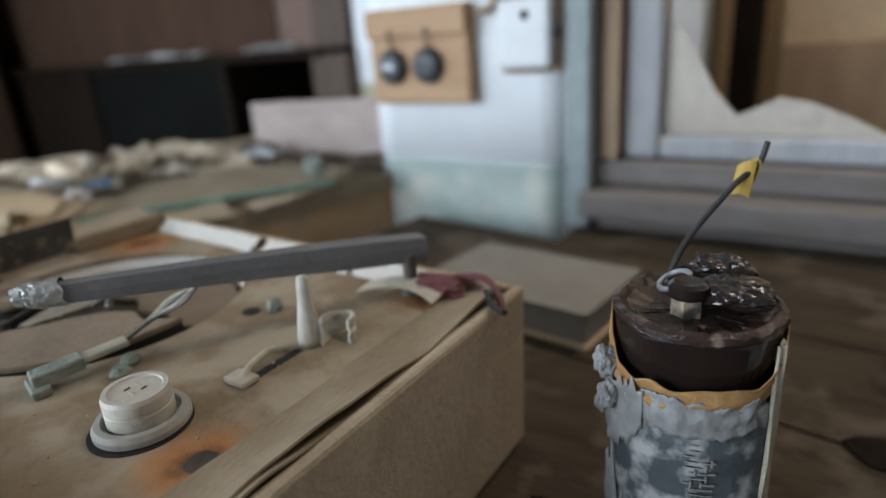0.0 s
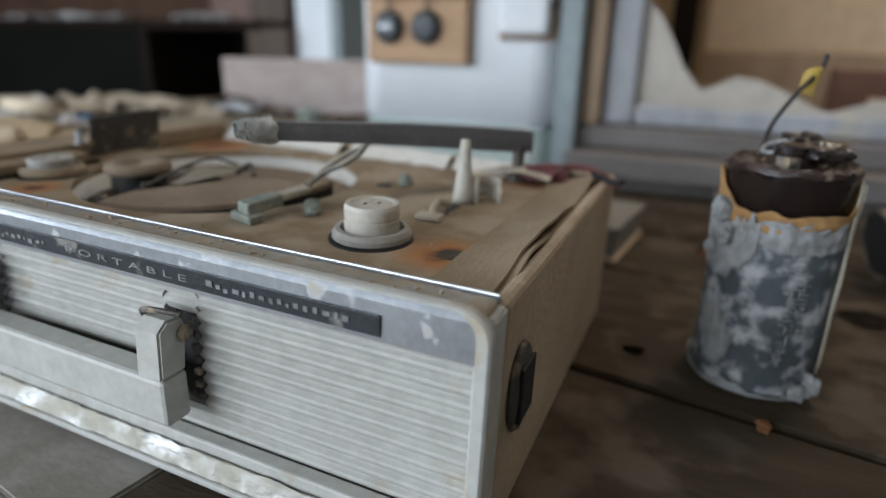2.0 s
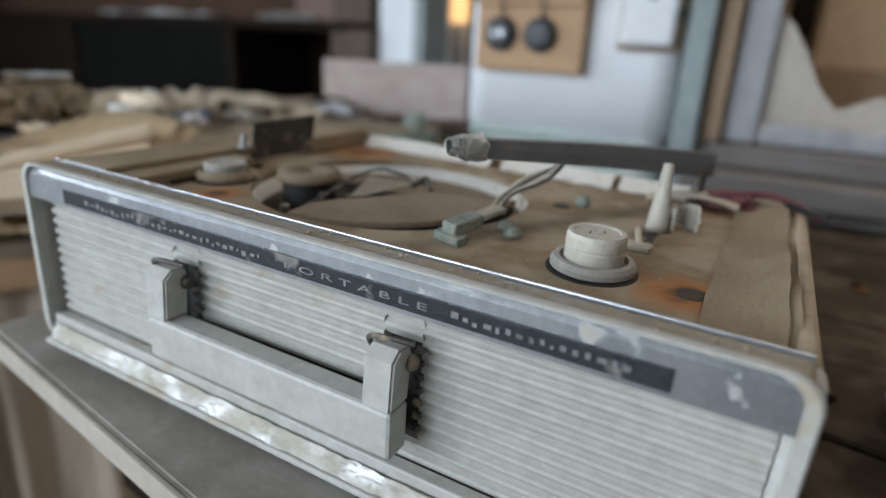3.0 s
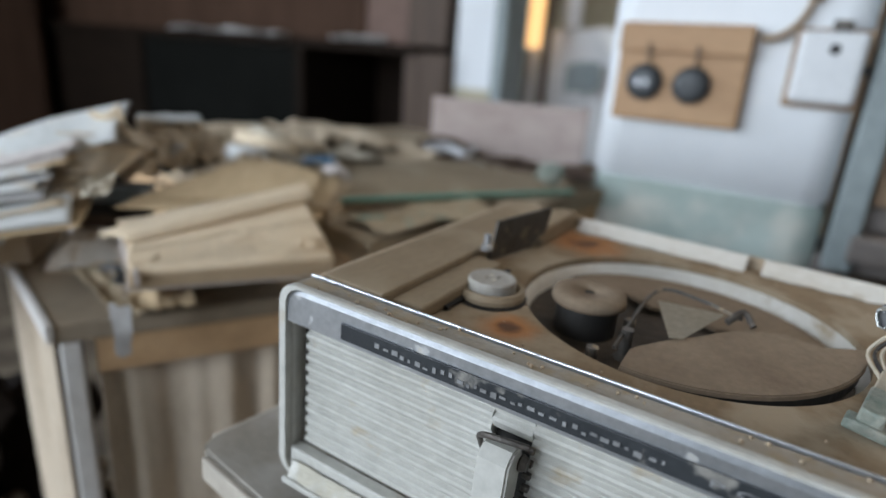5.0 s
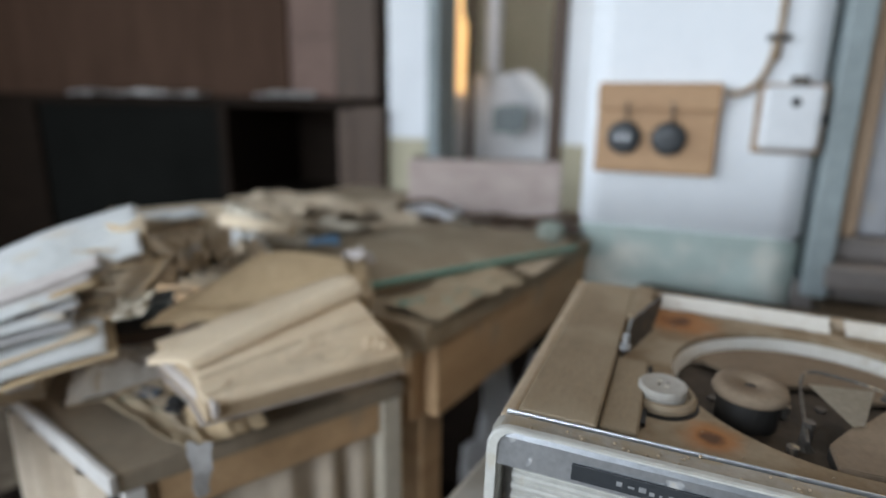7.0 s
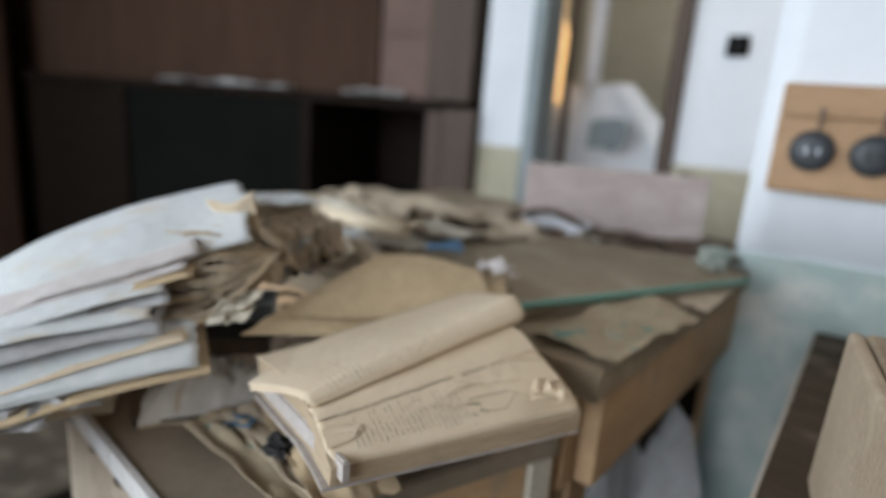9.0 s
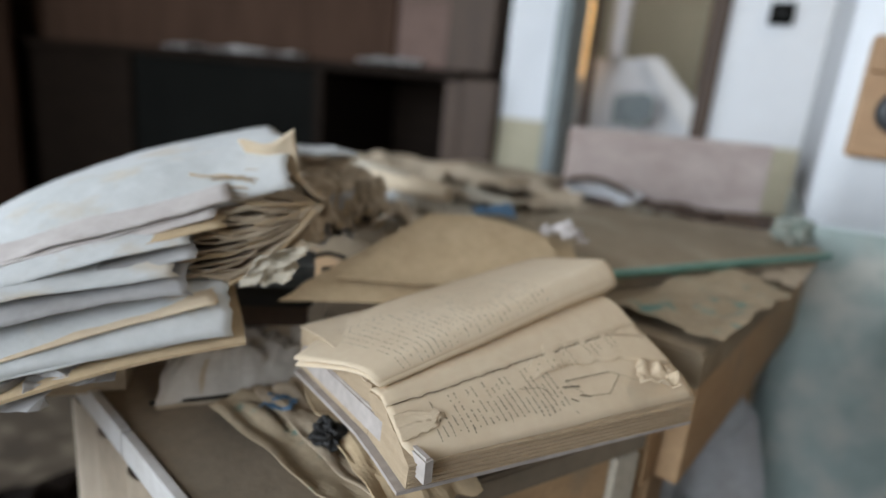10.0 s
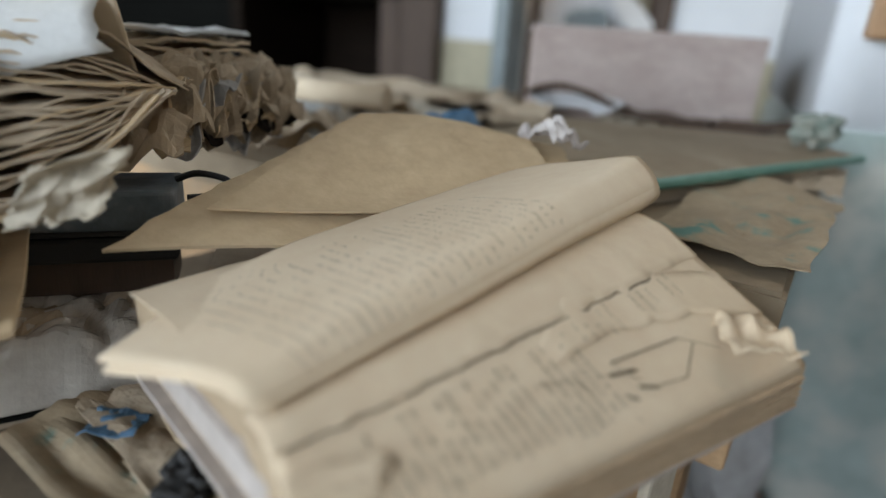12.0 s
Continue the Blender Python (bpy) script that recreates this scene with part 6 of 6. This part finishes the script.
# browned leaf ends fanning in to a torn spine
for i in range(26):
    t = (i + 0.5) / 26
    e0, zb = 0.010 + 0.046 * t, 0.822 + 0.062 * t
    kk = 0.5 + 0.5 * wob(i * 1.9, 3)

    def fan(p, q):
        """From the front edge of a leaf to the torn spine where all leaves meet."""
        dd = 0.030 - 0.018 * t + 0.016 * wob(i * 3.1, 5) + 0.006 * wob(p * 4, i * 1.3) - (0.072 - 0.014 * t + 0.010 * kk) * q
        ee = e0 - 0.012 * math.sin(q * math.pi) + (0.036 - 0.6 * e0) * q + 0.075 * p
        z = zb + (0.861 - zb) * q ** 1.4 - 0.012 * math.sin(q * math.pi) * (0.55 - t) + 0.007 * wob(p * 2, q * 2, i * 2.3) * (1 - q) + 0.004 * wob(p * 6, q * 4, i * 1.7)
        return leaf_at(dd, ee, z)

    part("leaf_end", sheet(fan, 18, 12, 0.0007), M_CRUMPLE if i % 6 else M_TAN, st)
for i in range(26):
    t = i / 25
    cx_, cy_ = -0.788 - 0.022 * t + 0.012 * wob(i * 1.7, 3), 0.165 + 0.105 * t
    ang = 1.2 * wob(i * 2.3, 8) + 0.6

    def scrap_leaf(p, q):
        x, y = 0.046 * (p - 0.5), 0.030 * (q - 0.5)
        return Vector((cx_ + x * math.cos(ang) - y * math.sin(ang) + 0.007 * wob(q * 3, p * 2, i), cy_ + x * math.sin(ang) + y * math.cos(ang) + 0.006 * wob(p * 3, i * 2.1),
                       0.828 + 0.036 * (0.5 + 0.5 * wob(i * 1.3, 6)) + 0.026 * (q - 0.35) + 0.013 * wob(p * 3, q * 3, i * 3.1) + 0.005 * wob(p * 8, q * 8, i)))

    part("crumpled_leaf", sheet(scrap_leaf, 16, 14, 0.0007), (M_CRUMPLE, M_TAN, M_CRUMPLE, M_DEBRIS, M_CRUMPLE, M_DARKWOOD_SHADE)[i % 6], st)
part("upright_leaf", sheet(lambda u, v: leaf_at(-0.044 + 0.010 * v + 0.030 * u * (0.35 + 0.65 * v), 0.050 + 0.016 * u + 0.006 * math.sin(v * 3) - 0.004 * v, 0.856 + 0.050 * v - 0.010 * u * v + 0.003 * math.sin(6 * u + 2 * v)), 14, 14, 0.0007), M_PAGE, st, "bent upright cream leaf", smooth=True)
for k in range(4):
    part("loose_leaf", sheet(lambda u, v: Vector((-0.842 + 0.034 * u - 0.045 * v, 0.205 + 0.060 * u + 0.030 * v, 0.868 + 0.0045 * k + 0.003 * wob(u * 3 + k, v * 3, 9) + 0.002 * wob(u * 9, v * 5, k))), 14, 8, 0.0016), M_WHITEPAPER if k == 3 else M_PAGE, st)
part("torn_leaf", sheet(lambda u, v: leaf_at(-0.034 + 0.026 * u + 0.010 * v + 0.003 * wob(v * 9, 2), -0.002 + 0.010 * u * v + 0.008 * wob(u * 3, v * 3, 2), 0.852 - 0.020 * v - 0.006 * u + 0.003 * wob(u * 9, 4) * v), 16, 16, 0.0006), M_FABRIC, st, "torn pale leaf")
for i in range(10):
    u0 = 0.06 + 0.027 * i
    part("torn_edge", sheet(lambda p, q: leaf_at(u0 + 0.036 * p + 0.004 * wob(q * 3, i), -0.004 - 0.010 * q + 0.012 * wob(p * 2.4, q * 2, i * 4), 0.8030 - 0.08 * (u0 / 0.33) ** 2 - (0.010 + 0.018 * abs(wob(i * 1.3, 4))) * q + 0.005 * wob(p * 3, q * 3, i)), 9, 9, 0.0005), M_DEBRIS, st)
part("folder_base", slab([tuple((S0 + SD * a + SE * b).xy) for a, b in ((0.06, 0.06), (0.20, 0.07), (0.20, 0.14), (0.05, 0.15))], 0.7455, 0.7830), M_CRUMPLE, st)

bx = thing("black_case", (-0.785, 0.15, 0.79), "small black case with a worn blue-grey lid among papers", "case")
CSM = pose(-0.757, 0.155, 0, 0, 0, 40)
part("body", box(-0.072, 0, 0, 0.034, 0.7945, 0.8055, 0.002, CSM), M_BLACK, bx)
part("lid", box(-0.0725, 0.0005, -0.0005, 0.0345, 0.8057, 0.8235, 0.0015, CSM), M_CASELID, bx)
part("rim", box(-0.070, -0.002, -0.0022, -0.0007, 0.8065, 0.8085, 0.0005, CSM), M_BLACK, bx)
part("strap", tube([(-0.768, 0.168, 0.8245), (-0.758, 0.170, 0.828), (-0.748, 0.176, 0.825), (-0.750, 0.169, 0.8205), (-0.757, 0.162, 0.8195)], 0.0014, 6, 8), M_BLACK, bx)
pp = thing("paper_pile", (-0.75, 0.2, 0.745), "flat heap of old papers on a cabinet", "paper pile")
part("sheet_layer", slab([(-0.70, 0.130), (-0.60, 0.22), (-0.69, 0.28), (-0.80, 0.225), (-0.755, 0.165)], 0.7455, 0.7795), M_CRUMPLE, pp)
# Two supports added under the case, brown to stand for its shadowed gap.
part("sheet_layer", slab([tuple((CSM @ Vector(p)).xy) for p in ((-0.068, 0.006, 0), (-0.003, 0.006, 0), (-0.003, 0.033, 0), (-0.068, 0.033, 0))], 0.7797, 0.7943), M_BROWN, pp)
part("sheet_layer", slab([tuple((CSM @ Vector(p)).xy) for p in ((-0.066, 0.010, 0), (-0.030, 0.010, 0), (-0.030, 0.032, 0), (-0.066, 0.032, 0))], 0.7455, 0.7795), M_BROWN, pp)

# plastic bag and spotted papers on the cabinet
bg = thing("plastic_bag", (-0.785, 0.12, 0.745), "crumpled clear plastic bag on a cabinet", "plastic bag")


def film(lift, seed):
    def f(u, v):
        p = Vector((-0.800, 0.070, 0)) + Vector((0.050, 0.068, 0)) * (u + 0.03 * wob(v * 5, seed)) + Vector((-0.046, 0.054, 0)) * (v + 0.04 * wob(u * 5, seed + 3)) * (1 - 0.25 * u)
        puff = min(1, 5 * u) * min(1, 6 * v)
        p.z = 0.7470 + lift + puff * (0.012 + 0.012 * abs(noise.noise(Vector((u * 3.1 + seed, v * 3.1, 1)))) + 0.007 * abs(noise.noise(Vector((u * 7 + seed, v * 7, 4))))) + 0.026 * v
        return p
    return f


part("film", sheet(film(0.001, 91), 44, 40, 0.0003), M_FILM, bg)
part("paper_inside", sheet(film(-0.002, 99), 18, 18, 0.0005), M_CRUMPLE, bg)
part("dark_edge", tube([(-0.804, 0.070, 0.7480), (-0.778, 0.098, 0.7485), (-0.750, 0.134, 0.7510)], 0.0011, 6, 6), M_BLACKPANEL, bg)
for i, (x, y, w, d, h, tn, m_) in enumerate(((-0.700, 0.088, 0.135, 0.040, 0.010, 168, M_GREENSTAIN), (-0.690, 0.098, 0.120, 0.034, 0.014, 162, M_CRUMPLE), (-0.665, 0.105, 0.11, 0.05, 0.016, 150, M_TAN))):
    flake("spotted_paper", crumple(x, y, 0.7457 + 0.003 * i, w, d, h, 120 + 5 * i, tn), 22, m_, "crumpled brown paper with green and blue spots" if m_ is M_GREENSTAIN else "crumpled brown paper on a cabinet", (x, y, 0.7457), "paper", "papers under the book", 0.0008)
flake("spotted_paper", crumple(-0.733, 0.100, 0.757, 0.018, 0.014, 0.004, 150, 20), 10, M_BLUE, "small blue paint-stained scrap", (-0.733, 0.100, 0.757), "paper", "papers under the book")
lp = thing("black_lump", (-0.687, 0.086, 0.756), "small black crumbly lump on stained papers", "debris")
part("lump", rag(-0.687, 0.086, 0.757, 0.009, 0.007, 0.006, 210, rough=0.6), M_BLACK, lp)
flake("hanging_paper", lambda u, v: Vector((-0.622 + (0.015 * u - 0.006) * (1 - 0.75 * v) + 0.004 * wob(v * 3, 2), 0.038 + 0.010 * u, 0.772 - 0.045 * v + 0.004 * wob(u * 3, v * 4))), 12, M_DEBRIS, "torn white paper hanging from under a book", (-0.61, 0.04, 0.76))

# ---- small things on the table ----
gk = thing("grey_book", (-0.1, 0.42, 0.75), "thin grey closed book on a table", "book")
GKM = pose(-0.075, 0.430, 0, 0, 0, -6)
part("cover", box(-0.095, 0.075, -0.055, 0.055, 0.7785, 0.7825, 0.001, GKM), M_GREYCOVER, gk)
part("page_block", box(-0.092, 0.072, -0.051, 0.052, 0.7535, 0.7783, 0.001, GKM), M_GREYCOVER, gk)
part("cover", box(-0.095, 0.075, -0.055, 0.055, 0.7503, 0.7533, 0.001, GKM), M_BEIGE, gk)
tc_ = thing("tin_can", (0.245, 0.445, 0.75), "dark grey tin can lying on its side on a table", "can")
CM = pose(0.200, 0.425, 0.7825, 0, 78, 12)
part("shell", lathe([(0.0, 0.004), (0.027, 0.004), (0.029, 0.0), (0.0315, 0.0), (0.0315, 0.004), (0.0305, 0.006), (0.0305, 0.034), (0.0312, 0.036), (0.0305, 0.038), (0.0305, 0.105), (0.0, 0.105)], 0, 0, 40, m=CM), M_MECH, tc_, smooth=False)
part("lid", lathe([(0.0, 0.0), (0.0265, 0.0), (0.0265, 0.0036), (0.0, 0.0036)], 0, 0, 32, m=CM), M_BLACK, tc_)
sh = thing("metal_scrap", (0.235, 0.20, 0.75), "grey bent metal scrap with dark grit on a table", "scrap")
part("sheet", sheet(lambda u, v: Vector((0.222 + 0.09 * u, 0.215 + 0.05 * v - 0.02 * u, 0.7508 + 0.055 * v * (1 - 0.3 * u) + 0.006 * wob(u * 3, v * 3))), 12, 8, 0.0012), M_WINFRAME, sh)
part("grit", rag(0.215, 0.19, 0.7503, 0.022, 0.016, 0.012, 160, rough=0.7), M_MECH, sh)
part("grit", rag(0.245, 0.205, 0.7503, 0.026, 0.016, 0.018, 163, rough=0.7), M_BLACKPANEL, sh)
chips = random.Random(21)
for i in range(8):
    x, y = chips.uniform(0.03, 0.34), chips.uniform(0.05, 0.46)
    if math.hypot(x - BX, y - BYY) < 0.05 or x < 0.03:
        continue
    tchip = thing("chip", (x, y, 0.75), "small dark chip of debris on a table", "debris", "chips on the table")
    part("flake", rag(x, y, 0.7502, chips.uniform(0.003, 0.009), chips.uniform(0.002, 0.006), chips.uniform(0.0008, 0.002), 200 + i), M_DARKWOOD_SHADE if i % 3 else M_RUST, tchip)
lf = thing("dry_leaf", (0.175, 0.335, 0.75), "dark dry leaf lying on a table", "leaf")
part("leaf", sheet(lambda u, v: Vector((0.163 + 0.036 * u, 0.330 + (0.014 * math.sin(math.pi * u) + 0.001) * (v - 0.5) * 2 - 0.004 * u, 0.7506 + 0.003 * abs(v - 0.5) + 0.002 * wob(u * 4, v * 3))), 14, 6, 0.0005), M_DARKWOOD_SHADE, lf)

# ---- rubble under the desk and the table ----
for i, (x, y, s, m_, lb) in enumerate(((-0.525, 0.57, 0.06, M_DEBRIS, "pale rags heaped on the floor"), (-0.52, 0.40, 0.12, M_DEBRIS, "pale rags heaped on the floor"), (-0.62, 0.55, 0.16, M_DARKWOOD_SHADE, "dark rubbish on the floor"),
                                       (-0.47, 0.66, 0.10, M_TREADBROWN, "red-brown rubbish on the floor"), (-1.10, -0.10, 0.16, M_DEBRIS, "grey rags on the floor"), (-1.25, 0.10, 0.2, M_DARKWOOD_SHADE, "dark rubbish on the floor"),
                                       (-0.60, 0.30, 0.14, M_DARKWOOD_SHADE, "dark rubbish on the floor"), (-0.95, -0.25, 0.12, M_CRUMPLE, "brown paper rubbish on the floor"))):
    t = thing("rubbish_heap", (x, y, 0), lb, "rubbish", "rubbish on the floor")
    h = s * (4.3 if i == 0 else 1.6 if i == 3 else 0.9)
    part("rag", rag(x, y, 0.0, s, s * 0.8, h, 170 + i, rough=0.8), m_, t)
    for k in range(3):
        a = 2.1 * k + i
        part("rag", rag(x + 0.6 * s * math.cos(a), y + 0.5 * s * math.sin(a), 0.0, s * 0.55, s * 0.45, h * (0.75 - 0.15 * k), 190 + 7 * i + k, rough=0.9), (M_DEBRIS, M_CRUMPLE, m_)[k], t)
